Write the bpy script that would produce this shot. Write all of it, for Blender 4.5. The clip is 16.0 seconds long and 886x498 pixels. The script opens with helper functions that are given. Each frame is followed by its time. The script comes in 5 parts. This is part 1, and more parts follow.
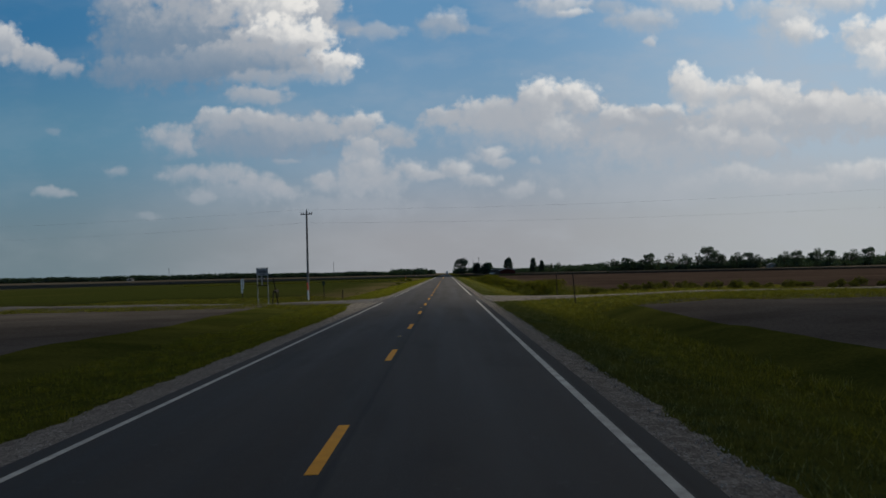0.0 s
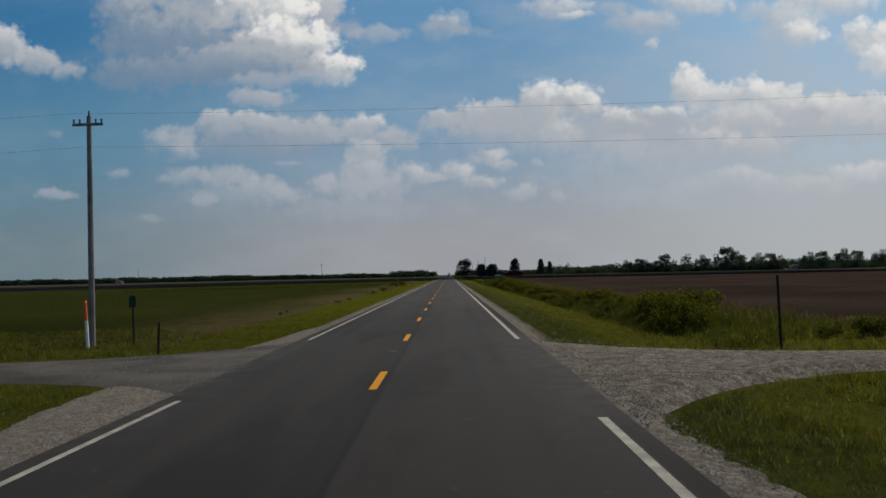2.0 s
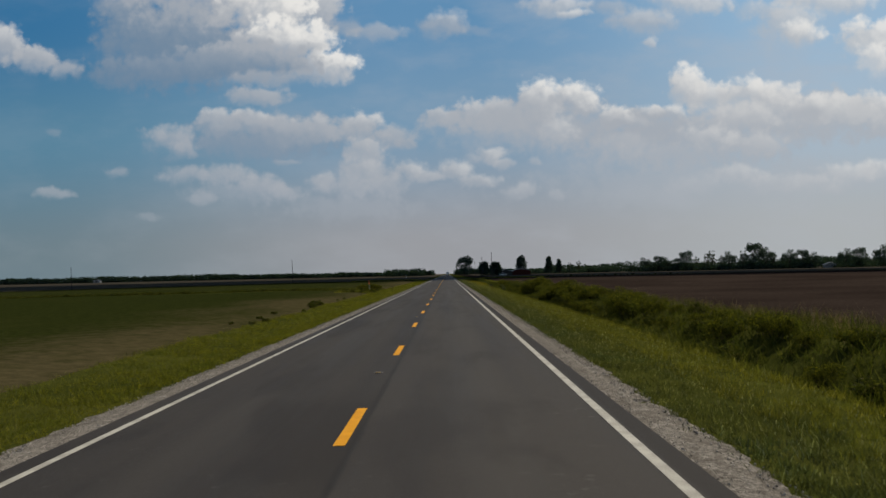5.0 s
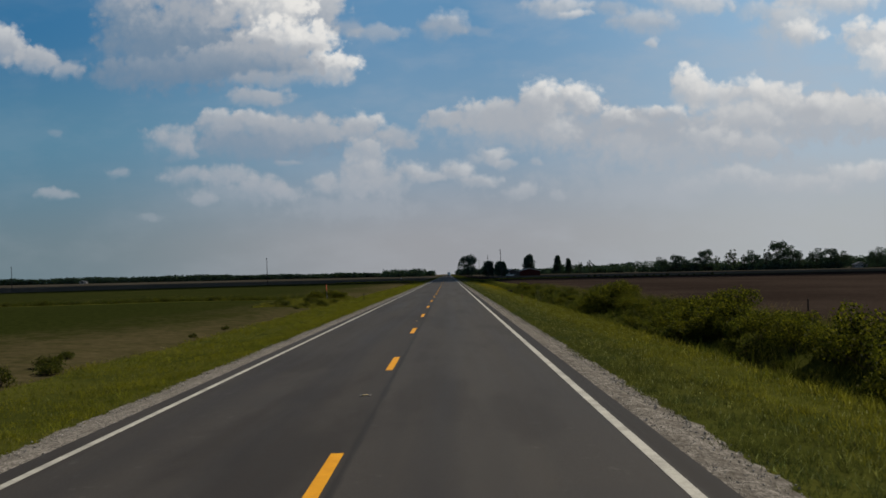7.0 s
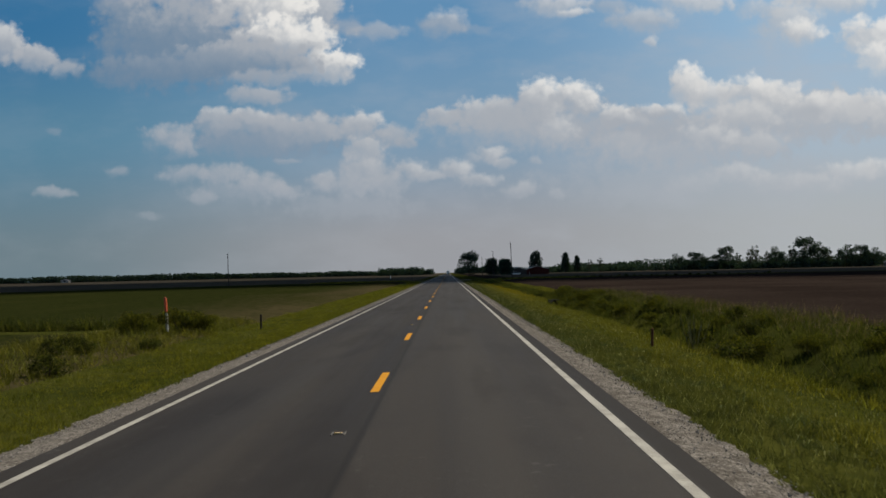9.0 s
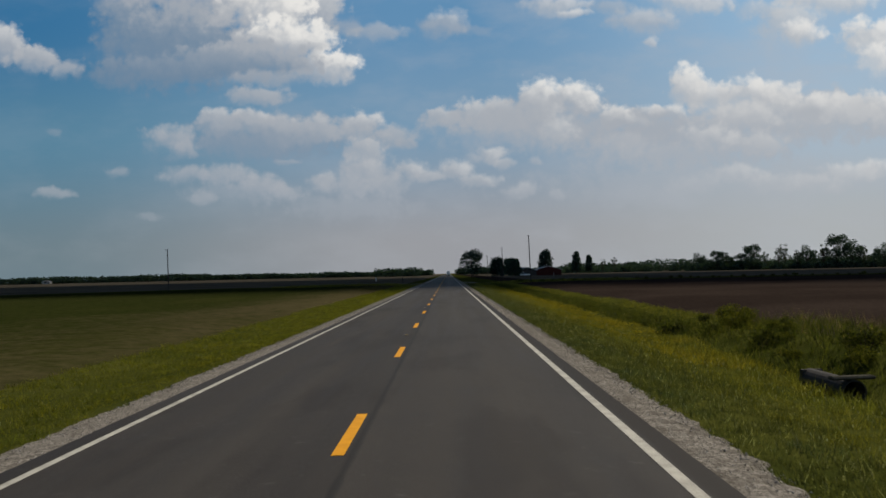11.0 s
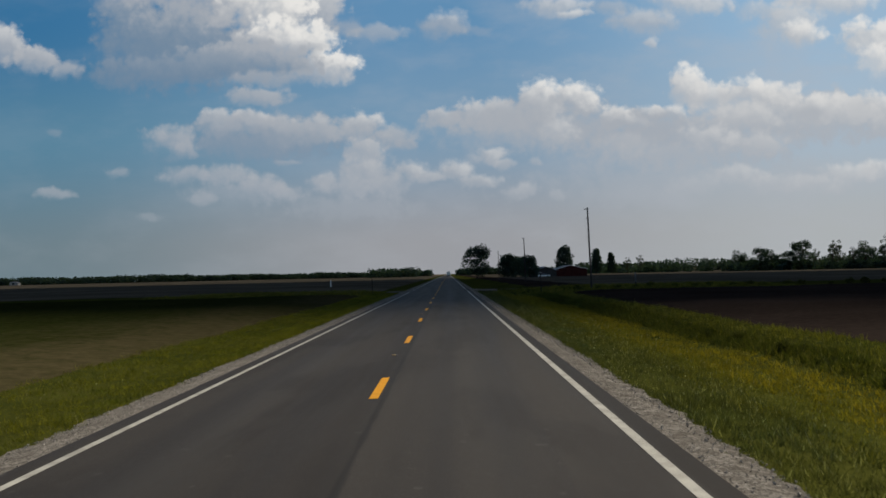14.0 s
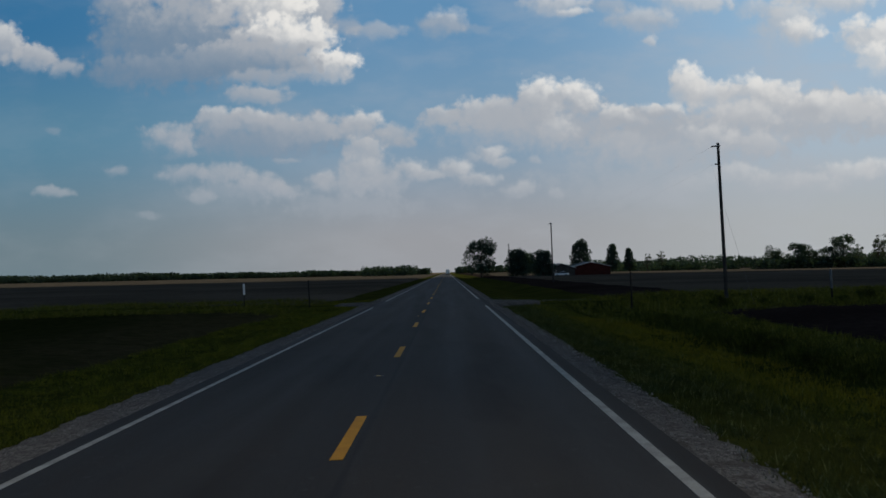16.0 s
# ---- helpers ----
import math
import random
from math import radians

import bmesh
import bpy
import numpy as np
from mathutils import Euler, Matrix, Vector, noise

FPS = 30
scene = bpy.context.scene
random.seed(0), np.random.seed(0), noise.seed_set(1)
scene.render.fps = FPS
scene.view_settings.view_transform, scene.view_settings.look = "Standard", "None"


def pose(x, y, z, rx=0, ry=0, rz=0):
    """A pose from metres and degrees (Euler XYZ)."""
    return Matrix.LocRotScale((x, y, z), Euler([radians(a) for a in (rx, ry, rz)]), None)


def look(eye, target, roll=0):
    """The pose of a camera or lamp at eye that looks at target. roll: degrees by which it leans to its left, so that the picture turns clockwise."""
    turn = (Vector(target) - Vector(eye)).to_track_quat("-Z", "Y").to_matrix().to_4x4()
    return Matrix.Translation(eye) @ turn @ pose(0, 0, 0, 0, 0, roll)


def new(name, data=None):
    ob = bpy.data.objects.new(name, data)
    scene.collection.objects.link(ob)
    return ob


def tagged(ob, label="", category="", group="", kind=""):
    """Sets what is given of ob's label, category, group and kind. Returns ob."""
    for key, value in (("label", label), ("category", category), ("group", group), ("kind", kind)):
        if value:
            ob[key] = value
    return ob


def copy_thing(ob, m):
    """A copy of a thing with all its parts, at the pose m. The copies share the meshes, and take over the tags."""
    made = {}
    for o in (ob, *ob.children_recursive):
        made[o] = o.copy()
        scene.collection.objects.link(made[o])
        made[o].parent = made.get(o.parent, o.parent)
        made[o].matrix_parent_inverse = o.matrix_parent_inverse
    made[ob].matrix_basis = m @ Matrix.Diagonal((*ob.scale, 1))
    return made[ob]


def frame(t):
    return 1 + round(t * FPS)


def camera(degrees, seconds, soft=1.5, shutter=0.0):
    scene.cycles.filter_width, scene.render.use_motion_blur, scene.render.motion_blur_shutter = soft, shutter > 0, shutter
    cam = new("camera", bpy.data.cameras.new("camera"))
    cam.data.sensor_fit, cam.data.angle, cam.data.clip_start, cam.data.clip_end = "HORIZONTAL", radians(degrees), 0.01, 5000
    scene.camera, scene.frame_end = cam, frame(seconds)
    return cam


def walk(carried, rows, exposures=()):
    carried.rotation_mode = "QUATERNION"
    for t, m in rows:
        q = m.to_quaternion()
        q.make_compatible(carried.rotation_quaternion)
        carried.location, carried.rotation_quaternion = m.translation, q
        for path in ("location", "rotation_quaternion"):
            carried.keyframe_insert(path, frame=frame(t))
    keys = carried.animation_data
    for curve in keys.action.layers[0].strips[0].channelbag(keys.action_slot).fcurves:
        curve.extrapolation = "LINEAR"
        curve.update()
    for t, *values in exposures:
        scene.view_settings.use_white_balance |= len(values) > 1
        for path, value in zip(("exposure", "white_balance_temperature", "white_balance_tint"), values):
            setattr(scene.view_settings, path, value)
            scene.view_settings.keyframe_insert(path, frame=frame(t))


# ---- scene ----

# ---------------- camera and drive ----------------
cam = camera(52.0, 16.0, soft=1.6, shutter=0.04)
EYE_HEIGHT, LEAN = 2.035, 2.147
# seconds, across, along, pitch, yaw
DRIVE = [
    (0.0, 1.481, 0.0, 1.489, 0.188), (0.5, 1.47, 13.03, 1.469, 0.14), (1.0, 1.49, 25.01, 1.575, 0.22),
    (1.5, 1.52, 40.13, 1.52, 0.29), (2.0, 1.465, 53.83, 1.62, 0.31), (2.5, 1.43, 66.2, 1.635, 0.27),
    (3.0, 1.416, 79.41, 1.368, 0.21), (3.5, 1.405, 91.55, 1.312, 0.18), (4.0, 1.4, 105.39, 1.595, 0.186),
    (6.5, 1.373, 171.62, 1.459, 0.274), (7.0, 1.368, 184.73, 1.581, 0.291), (7.5, 1.364, 196.98, 1.579, 0.2),
    (8.0, 1.361, 211.39, 1.648, 0.202), (8.5, 1.357, 224.2, 1.646, 0.219), (9.0, 1.354, 237.35, 1.483, 0.237),
    (11.5, 1.337, 304.69, 1.578, 0.254), (12.0, 1.333, 317.92, 1.683, 0.271), (12.5, 1.33, 332.41, 1.681, 0.289),
    (13.0, 1.326, 345.84, 1.554, 0.3), (13.5, 1.323, 358.95, 1.516, 0.288), (14.0, 1.32, 372.13, 1.567, 0.252),
    (14.5, 1.316, 385.26, 1.671, 0.252), (15.0, 1.313, 398.65, 1.616, 0.21), (15.5, 1.309, 411.83, 1.453, 0.198),
    (16.0, 1.306, 425.97, 1.451, 0.198)]
walk(cam, [(t, pose(x, y, EYE_HEIGHT, 90 + p, 0, w) @ pose(0, 0, 0, 0, 0, -LEAN)) for t, x, y, p, w in DRIVE], [(0.0, 0.05), (16.0, 0.05)])

# ---------------- sky and sun ----------------
SUN_ELEVATION, SUN_TURN = radians(42), radians(50)   # the sun stands ahead and to the right

SKY_TINT, VEIL = (0.5, 0.64, 0.78), (9.0, 9.6, 10.6)
# clear sky to the west, ahead and to the east: near the horizon, halfway and high
SKY_LOW = (3.3, 4.6, 5.3), (6.8, 7.0, 7.5), (8.8, 9.3, 9.6)
SKY_MID = (2.05, 4.8, 7.0), (4.0, 6.7, 9.5), (8.0, 10.2, 12.4)
SKY_TOP = (0.85, 3.5, 7.0), (2.5, 5.7, 9.6), (6.2, 9.8, 13.6)
CLOUD_DIM, CLOUD_MID, CLOUD_LIT = (3.4, 5.1, 7.2), (8.2, 8.8, 9.7), (17.0, 16.7, 16.1)


def node(tree, kind, *inputs, **settings):
    """A node with its inputs linked or set in order (None leaves one as it is)."""
    n = tree.nodes.new(kind)
    for key, value in settings.items():
        if key == "operation":
            n.operation = value
        elif key == "blend_type":
            n.blend_type = value
        elif key == "data_type":
            n.data_type = value
        elif key == "interpolation_type":
            n.interpolation_type = value
    for i, v in enumerate(inputs):
        if v is None:
            continue
        if isinstance(v, bpy.types.NodeSocket):
            tree.links.new(v, n.inputs[i])
        else:
            n.inputs[i].default_value = v
    return n


def maths(tree, op, *inputs):
    return node(tree, "ShaderNodeMath", *inputs, operation=op).outputs[0]


def vmaths(tree, op, *inputs):
    return node(tree, "ShaderNodeVectorMath", *inputs, operation=op).outputs[0]


def step(tree, value, a, b, lo=0.0, hi=1.0):
    return node(tree, "ShaderNodeMapRange", value, a, b, lo, hi, interpolation_type="SMOOTHSTEP").outputs[0]


def fbm(tree, vector, scale, detail=4.0, rough=0.55, distort=0.0):
    n = tree.nodes.new("ShaderNodeTexNoise")
    if vector is not None:
        tree.links.new(vector, n.inputs["Vector"])
    n.inputs["Scale"].default_value, n.inputs["Detail"].default_value = scale, detail
    n.inputs["Roughness"].default_value, n.inputs["Distortion"].default_value = rough, distort
    return n.outputs["Fac"]


def mixed(tree, fac, a, b, blend="MIX"):
    n = tree.nodes.new("ShaderNodeMix")
    n.data_type, n.blend_type = "RGBA", blend
    for i, v in ((0, fac), (6, a), (7, b)):
        if isinstance(v, bpy.types.NodeSocket):
            tree.links.new(v, n.inputs[i])
        else:
            n.inputs[i].default_value = v if i == 0 or len(v) == 4 else (*v, 1)
    return n.outputs[2]


# cumulus puffs ahead, back to front: across, up (as slopes from the eye), half width, half height, brightness above and below, thickness
OVERHEAD_HEAP = [(-0.147, 0.3, 0.042, 0.0386, 0.66, 0.5, 0.9), (-0.333, 0.276, 0.05, 0.056, 0.22, 0.04, 0.85), (-0.28, 0.264, 0.084, 0.0498, 0.3, 0.06, 0.95), (-0.357, 0.314, 0.026, 0.0224, 0.5, 0.2, 0.7), (-0.265, 0.324, 0.072, 0.0361, 0.9, 0.4, 0.9), (-0.194, 0.302, 0.053, 0.0411, 1.05, 0.6, 0.95), (-0.17, 0.263, 0.057, 0.0286, 1.0, 0.55, 0.95), (-0.124, 0.234, 0.039, 0.0187, 0.98, 0.6, 0.95), (-0.217, 0.244, 0.081, 0.0224, 0.45, 0.15, 0.9), (-0.299, 0.237, 0.103, 0.0187, 0.2, 0.05, 0.9), (-0.196, 0.225, 0.059, 0.0081, 0.42, 0.36, 0.65)]
WEST_PUFFS = [(-0.203, 0.204, 0.037, 0.0124, 0.55, 0.36, 0.85), (-0.487, 0.273, 0.029, 0.0236, 0.71, 0.44, 0.9), (-0.451, 0.256, 0.031, 0.0156, 0.61, 0.44, 0.9), (-0.418, 0.243, 0.021, 0.01, 0.48, 0.39, 0.8), (-0.072, 0.27, 0.034, 0.0093, 0.62, 0.5, 0.55), (-0.102, 0.277, 0.017, 0.0124, 0.5, 0.45, 0.5), (0.006, 0.276, 0.026, 0.0162, 0.74, 0.36, 0.65), (0.042, 0.269, 0.015, 0.0056, 0.5, 0.5, 0.25), (-0.362, 0.127, 0.014, 0.0068, 0.42, 0.36, 0.5), (-0.434, 0.106, 0.021, 0.0068, 0.5, 0.42, 0.6), (-0.326, 0.076, 0.012, 0.005, 0.42, 0.4, 0.35), (-0.432, 0.174, 0.009, 0.0044, 0.35, 0.3, 0.3)]
HIGH_EAST = [(0.132, 0.294, 0.036, 0.0112, 0.78, 0.60, 0.70), (0.149, 0.283, 0.019, 0.0056, 0.82, 0.60, 0.65), (0.222, 0.272, 0.037, 0.0137, 0.70, 0.52, 0.65), (0.234, 0.249, 0.007, 0.0062, 0.72, 0.60, 0.65), (0.192, 0.289, 0.025, 0.0087, 0.62, 0.52, 0.50), (0.280, 0.293, 0.045, 0.0162, 0.85, 0.62, 0.75), (0.385, 0.262, 0.036, 0.0261, 0.74, 0.58, 0.75), (0.400, 0.251, 0.024, 0.0137, 0.95, 0.62, 0.75), (0.427, 0.288, 0.053, 0.0149, 0.85, 0.64, 0.75), (0.484, 0.239, 0.036, 0.0299, 0.90, 0.64, 0.90), (0.479, 0.219, 0.019, 0.0187, 0.95, 0.70, 0.70), (0.357, 0.279, 0.031, 0.0112, 0.70, 0.60, 0.40)]
WEST_BANK = [(-0.195, 0.157, 0.109, 0.0249, 0.27, 0.16, 0.70), (-0.248, 0.175, 0.028, 0.0162, 0.64, 0.28, 0.85), (-0.213, 0.176, 0.027, 0.0149, 0.68, 0.30, 0.90), (-0.179, 0.167, 0.026, 0.0174, 0.60, 0.28, 0.85), (-0.142, 0.165, 0.029, 0.0149, 0.62, 0.34, 0.85), (-0.093, 0.167, 0.030, 0.0174, 0.72, 0.40, 0.90), (-0.058, 0.155, 0.028, 0.0137, 0.58, 0.36, 0.80), (-0.038, 0.149, 0.012, 0.0075, 0.50, 0.36, 0.70), (-0.301, 0.163, 0.024, 0.0137, 0.58, 0.34, 0.80), (-0.288, 0.149, 0.017, 0.0106, 0.50, 0.30, 0.65), (-0.208, 0.155, 0.068, 0.0149, 0.26, 0.20, 0.55), (-0.171, 0.133, 0.016, 0.0037, 0.45, 0.32, 0.50)]
WEST_COLUMN = [(-0.086, 0.139, 0.025, 0.0174, 0.62, 0.46, 0.85), (-0.084, 0.117, 0.034, 0.0199, 0.60, 0.42, 0.80), (-0.103, 0.102, 0.031, 0.0137, 0.52, 0.42, 0.70), (-0.065, 0.100, 0.026, 0.0156, 0.52, 0.42, 0.60), (-0.134, 0.106, 0.017, 0.0112, 0.60, 0.42, 0.80), (-0.104, 0.078, 0.072, 0.0162, 0.46, 0.42, 0.40)]
LOW_BANK = [(-0.284, 0.122, 0.029, 0.0106, 0.52, 0.36, 0.75), (-0.246, 0.119, 0.031, 0.0131, 0.55, 0.36, 0.75), (-0.209, 0.107, 0.031, 0.0149, 0.54, 0.36, 0.80), (-0.178, 0.098, 0.022, 0.0100, 0.52, 0.40, 0.70), (-0.269, 0.094, 0.014, 0.0087, 0.48, 0.40, 0.55), (-0.228, 0.100, 0.056, 0.0124, 0.40, 0.36, 0.40)]
MIDDLE_PUFFS = [(-0.037, 0.118, 0.017, 0.0100, 0.66, 0.50, 0.80), (-0.019, 0.111, 0.019, 0.0087, 0.62, 0.50, 0.80), (0.010, 0.116, 0.020, 0.0106, 0.70, 0.50, 0.80), (0.037, 0.104, 0.022, 0.0081, 0.68, 0.50, 0.75), (0.053, 0.131, 0.017, 0.0106, 0.72, 0.52, 0.80), (0.069, 0.120, 0.010, 0.0062, 0.65, 0.52, 0.70), (0.032, 0.126, 0.011, 0.0056, 0.60, 0.50, 0.40), (0.099, 0.122, 0.010, 0.0062, 0.62, 0.52, 0.50), (0.084, 0.089, 0.022, 0.0087, 0.62, 0.50, 0.60), (0.127, 0.081, 0.010, 0.0062, 0.58, 0.50, 0.50)]
EAST_BODY = [(0.105, 0.158, 0.118, 0.0286, 0.47, 0.43, 0.80), (0.260, 0.138, 0.137, 0.0311, 0.48, 0.44, 0.80), (0.398, 0.155, 0.118, 0.0311, 0.60, 0.52, 0.85), (0.247, 0.121, 0.081, 0.0137, 0.58, 0.52, 0.50), (0.289, 0.090, 0.205, 0.0280, 0.54, 0.50, 0.35)]
EAST_BANK = [(-0.001, 0.172, 0.024, 0.0124, 0.66, 0.46, 0.85), (0.034, 0.175, 0.026, 0.0174, 0.68, 0.46, 0.90), (0.065, 0.174, 0.028, 0.0187, 0.66, 0.46, 0.90), (0.109, 0.187, 0.030, 0.0249, 0.90, 0.48, 0.95), (0.147, 0.188, 0.025, 0.0205, 0.90, 0.50, 0.95), (0.093, 0.171, 0.037, 0.0212, 0.54, 0.45, 0.75), (0.127, 0.155, 0.022, 0.0212, 0.78, 0.60, 0.65), (0.113, 0.171, 0.019, 0.0106, 0.54, 0.47, 0.50), (0.190, 0.166, 0.022, 0.0149, 0.80, 0.50, 0.90), (0.206, 0.160, 0.024, 0.0137, 0.74, 0.45, 0.85), (0.230, 0.169, 0.020, 0.0112, 0.76, 0.46, 0.85), (0.255, 0.165, 0.020, 0.0137, 0.80, 0.50, 0.85), (0.223, 0.144, 0.037, 0.0124, 0.42, 0.42, 0.55), (0.198, 0.135, 0.037, 0.0137, 0.64, 0.56, 0.55)]
FAR_EAST_BANK = [(0.272, 0.197, 0.023, 0.0230, 0.90, 0.60, 0.95), (0.297, 0.186, 0.028, 0.0187, 0.80, 0.60, 0.90), (0.340, 0.187, 0.037, 0.0199, 0.86, 0.60, 0.95), (0.371, 0.180, 0.028, 0.0180, 0.80, 0.60, 0.90), (0.324, 0.160, 0.056, 0.0212, 0.70, 0.58, 0.80), (0.411, 0.167, 0.034, 0.0156, 0.80, 0.60, 0.85), (0.405, 0.163, 0.024, 0.0106, 0.48, 0.52, 0.50), (0.449, 0.164, 0.031, 0.0174, 0.76, 0.62, 0.85), (0.483, 0.166, 0.031, 0.0205, 0.80, 0.62, 0.85), (0.291, 0.139, 0.037, 0.0149, 0.72, 0.60, 0.60), (0.341, 0.131, 0.044, 0.0131, 0.70, 0.60, 0.60)]
LOW_EAST = [(0.321, 0.100, 0.034, 0.0106, 0.70, 0.58, 0.60), (0.370, 0.087, 0.044, 0.0124, 0.66, 0.58, 0.50), (0.445, 0.096, 0.034, 0.0131, 0.76, 0.62, 0.60), (0.479, 0.098, 0.022, 0.0112, 0.78, 0.62, 0.60), (0.407, 0.082, 0.037, 0.0112, 0.64, 0.58, 0.40), (0.277, 0.087, 0.031, 0.0124, 0.60, 0.56, 0.40)]
BANKS = (OVERHEAD_HEAP, WEST_PUFFS, HIGH_EAST, WEST_BANK, WEST_COLUMN, LOW_BANK, EAST_BODY, EAST_BANK, FAR_EAST_BANK, LOW_EAST, MIDDLE_PUFFS)

world = bpy.data.worlds.new("sky")
scene.world = world
world.use_nodes = True
wt = world.node_tree
wt.nodes.clear()
sky = wt.nodes.new("ShaderNodeTexSky")
sky.sky_type, sky.sun_disc = "NISHITA", False
sky.sun_elevation, sky.sun_rotation = SUN_ELEVATION, SUN_TURN
sky.air_density, sky.dust_density, sky.ozone_density = 1.0, 0.3, 2.0
way = wt.nodes.new("ShaderNodeTexCoord").outputs["Generated"]
parts3 = node(wt, "ShaderNodeSeparateXYZ", way)
wx, wy, wz = parts3.outputs
ahead = maths(wt, "MAXIMUM", maths(wt, "ABSOLUTE", wy), 0.02)
slope = maths(wt, "DIVIDE", wz, ahead)
bearing = maths(wt, "DIVIDE", wx, ahead)
point = node(wt, "ShaderNodeCombineXYZ", bearing, slope, 0.0).outputs[0]


def cloud_bank(bank):
    """A node group that lays one bank's puffs over what is behind it."""
    g = bpy.data.node_groups.new("cloud_bank", "ShaderNodeTree")
    for title, kind in (("point", "Vector"), ("ragged", "Float"), ("glow", "Float"), ("behind", "Vector")):
        g.interface.new_socket(title, in_out="INPUT", socket_type="NodeSocket" + kind)
    g.interface.new_socket("bank", in_out="OUTPUT", socket_type="NodeSocketVector")
    q, rag, glow, both = g.nodes.new("NodeGroupInput").outputs[:4]
    # banks are worked out one after another
    q = node(g, "ShaderNodeVectorMath", both, (1e-8, 1e-8, 1e-8), q, operation="MULTIPLY_ADD").outputs[0]
    for x, z, rx, rz, bright, dim, thick in bank:
        n = node(g, "ShaderNodeVectorMath", q, (1 / rx, 1 / rz, 0), (-x / rx, -z / rz, 0), operation="MULTIPLY_ADD").outputs[0]
        far = maths(g, "ADD", node(g, "ShaderNodeVectorMath", n, operation="LENGTH").outputs["Value"], rag)
        soft = 0.36 if thick > 0.82 else 0.55
        cover = step(g, far, 1.05 - soft, 1.05 + soft * 0.6, thick, 0.0)
        up = maths(g, "ADD", vmaths(g, "DOT_PRODUCT", n, (0.4, 0.8, 0.0)).node.outputs["Value"], glow)
        cover = maths(g, "MULTIPLY", cover, step(g, up, -1.1, 0.15, 0.25, 1.0))
        tone = node(g, "ShaderNodeCombineXYZ", step(g, up, -0.35, 0.9, dim, bright), 1.0, 0.0).outputs[0]
        m = g.nodes.new("ShaderNodeMix")
        m.data_type = "VECTOR"
        for i, v in ((0, cover), (4, both), (5, tone)):
            g.links.new(v, m.inputs[i])
        both = m.outputs[1]
    g.links.new(both, g.nodes.new("NodeGroupOutput").inputs[0])
    return g


def cumulus():
    """The puffs laid over one another: brightness times cover, and cover."""
    warp = node(wt, "ShaderNodeTexNoise", point)
    warp.inputs["Scale"].default_value, warp.inputs["Detail"].default_value, warp.inputs["Roughness"].default_value = 26.0, 3.0, 0.55
    q = vmaths(wt, "ADD", point, vmaths(wt, "MULTIPLY", vmaths(wt, "SUBTRACT", warp.outputs["Color"], (0.5, 0.4, 0.5)), (0.028, 0.02, 0.0)))
    rag = maths(wt, "MULTIPLY", maths(wt, "SUBTRACT", fbm(wt, point, 70.0, 5, 0.6), 0.5), 0.9)
    for scale, amount in ((48.0, 0.42), (120.0, 0.24)):
        cells = wt.nodes.new("ShaderNodeTexVoronoi")
        cells.voronoi_dimensions, cells.feature = "2D", "SMOOTH_F1"
        wt.links.new(q, cells.inputs["Vector"])
        cells.inputs["Scale"].default_value, cells.inputs["Smoothness"].default_value = scale, 0.4
        rag = node(wt, "ShaderNodeMath", maths(wt, "SUBTRACT", cells.outputs["Distance"], 0.4), amount, rag, operation="MULTIPLY_ADD").outputs[0]
    glow = maths(wt, "MULTIPLY", rag, -0.75)
    both = None
    for bank in BANKS:
        n = wt.nodes.new("ShaderNodeGroup")
        n.node_tree = cloud_bank(bank)
        for i, v in enumerate((q, rag, glow, both)):
            if v is not None:
                wt.links.new(v, n.inputs[i])
        both = n.outputs[0]
    return node(wt, "ShaderNodeSeparateXYZ", both).outputs


puffs = cumulus()
total = puffs[1]
tone = maths(wt, "DIVIDE", puffs[0], maths(wt, "MAXIMUM", total, 0.001))
# clear sky: deep blue to the west and above, pale haze along the horizon and on the sun's side
east, west = step(wt, bearing, 0.0, 0.45), step(wt, bearing, -0.02, -0.48)


def sky_row(left, middle, right):
    return mixed(wt, west, mixed(wt, east, middle, right), left)


blue = mixed(wt, step(wt, slope, 0.03, 0.17), sky_row(*SKY_LOW), sky_row(*SKY_MID))
blue = mixed(wt, step(wt, slope, 0.15, 0.30), blue, sky_row(*SKY_TOP))
wisps = step(wt, fbm(wt, vmaths(wt, "MULTIPLY", point, (1.0, 2.2, 1.0)), 9.0, 5, 0.55), 0.42, 0.72)
blue = mixed(wt, maths(wt, "MULTIPLY", wisps, step(wt, bearing, -0.5, 0.5, 0.08, 0.34)), blue, VEIL)
clear = mixed(wt, step(wt, slope, 0.36, 0.8), blue, mixed(wt, 1.0, sky.outputs[0], SKY_TINT, "MULTIPLY"))
cloud_tone = mixed(wt, step(wt, tone, 0.0, 0.5), CLOUD_DIM, CLOUD_MID)
cloud_tone = mixed(wt, step(wt, tone, 0.46, 0.95), cloud_tone, CLOUD_LIT)
# scattered cumulus over the rest of the sky
high = maths(wt, "MAXIMUM", wz, 0.05)
roof = node(wt, "ShaderNodeCombineXYZ", maths(wt, "DIVIDE", wx, high), maths(wt, "DIVIDE", wy, high), 0.0).outputs[0]
scattered = maths(wt, "MULTIPLY", step(wt, fbm(wt, roof, 1.3, 5), 0.55, 0.66), step(wt, slope, 0.36, 0.5))
colour = mixed(wt, total, clear, cloud_tone)
colour = mixed(wt, maths(wt, "MULTIPLY", scattered, 0.9), colour, CLOUD_MID)
background = node(wt, "ShaderNodeBackground", colour, 0.045)
wt.links.new(background.outputs[0], wt.nodes.new("ShaderNodeOutputWorld").inputs[0])

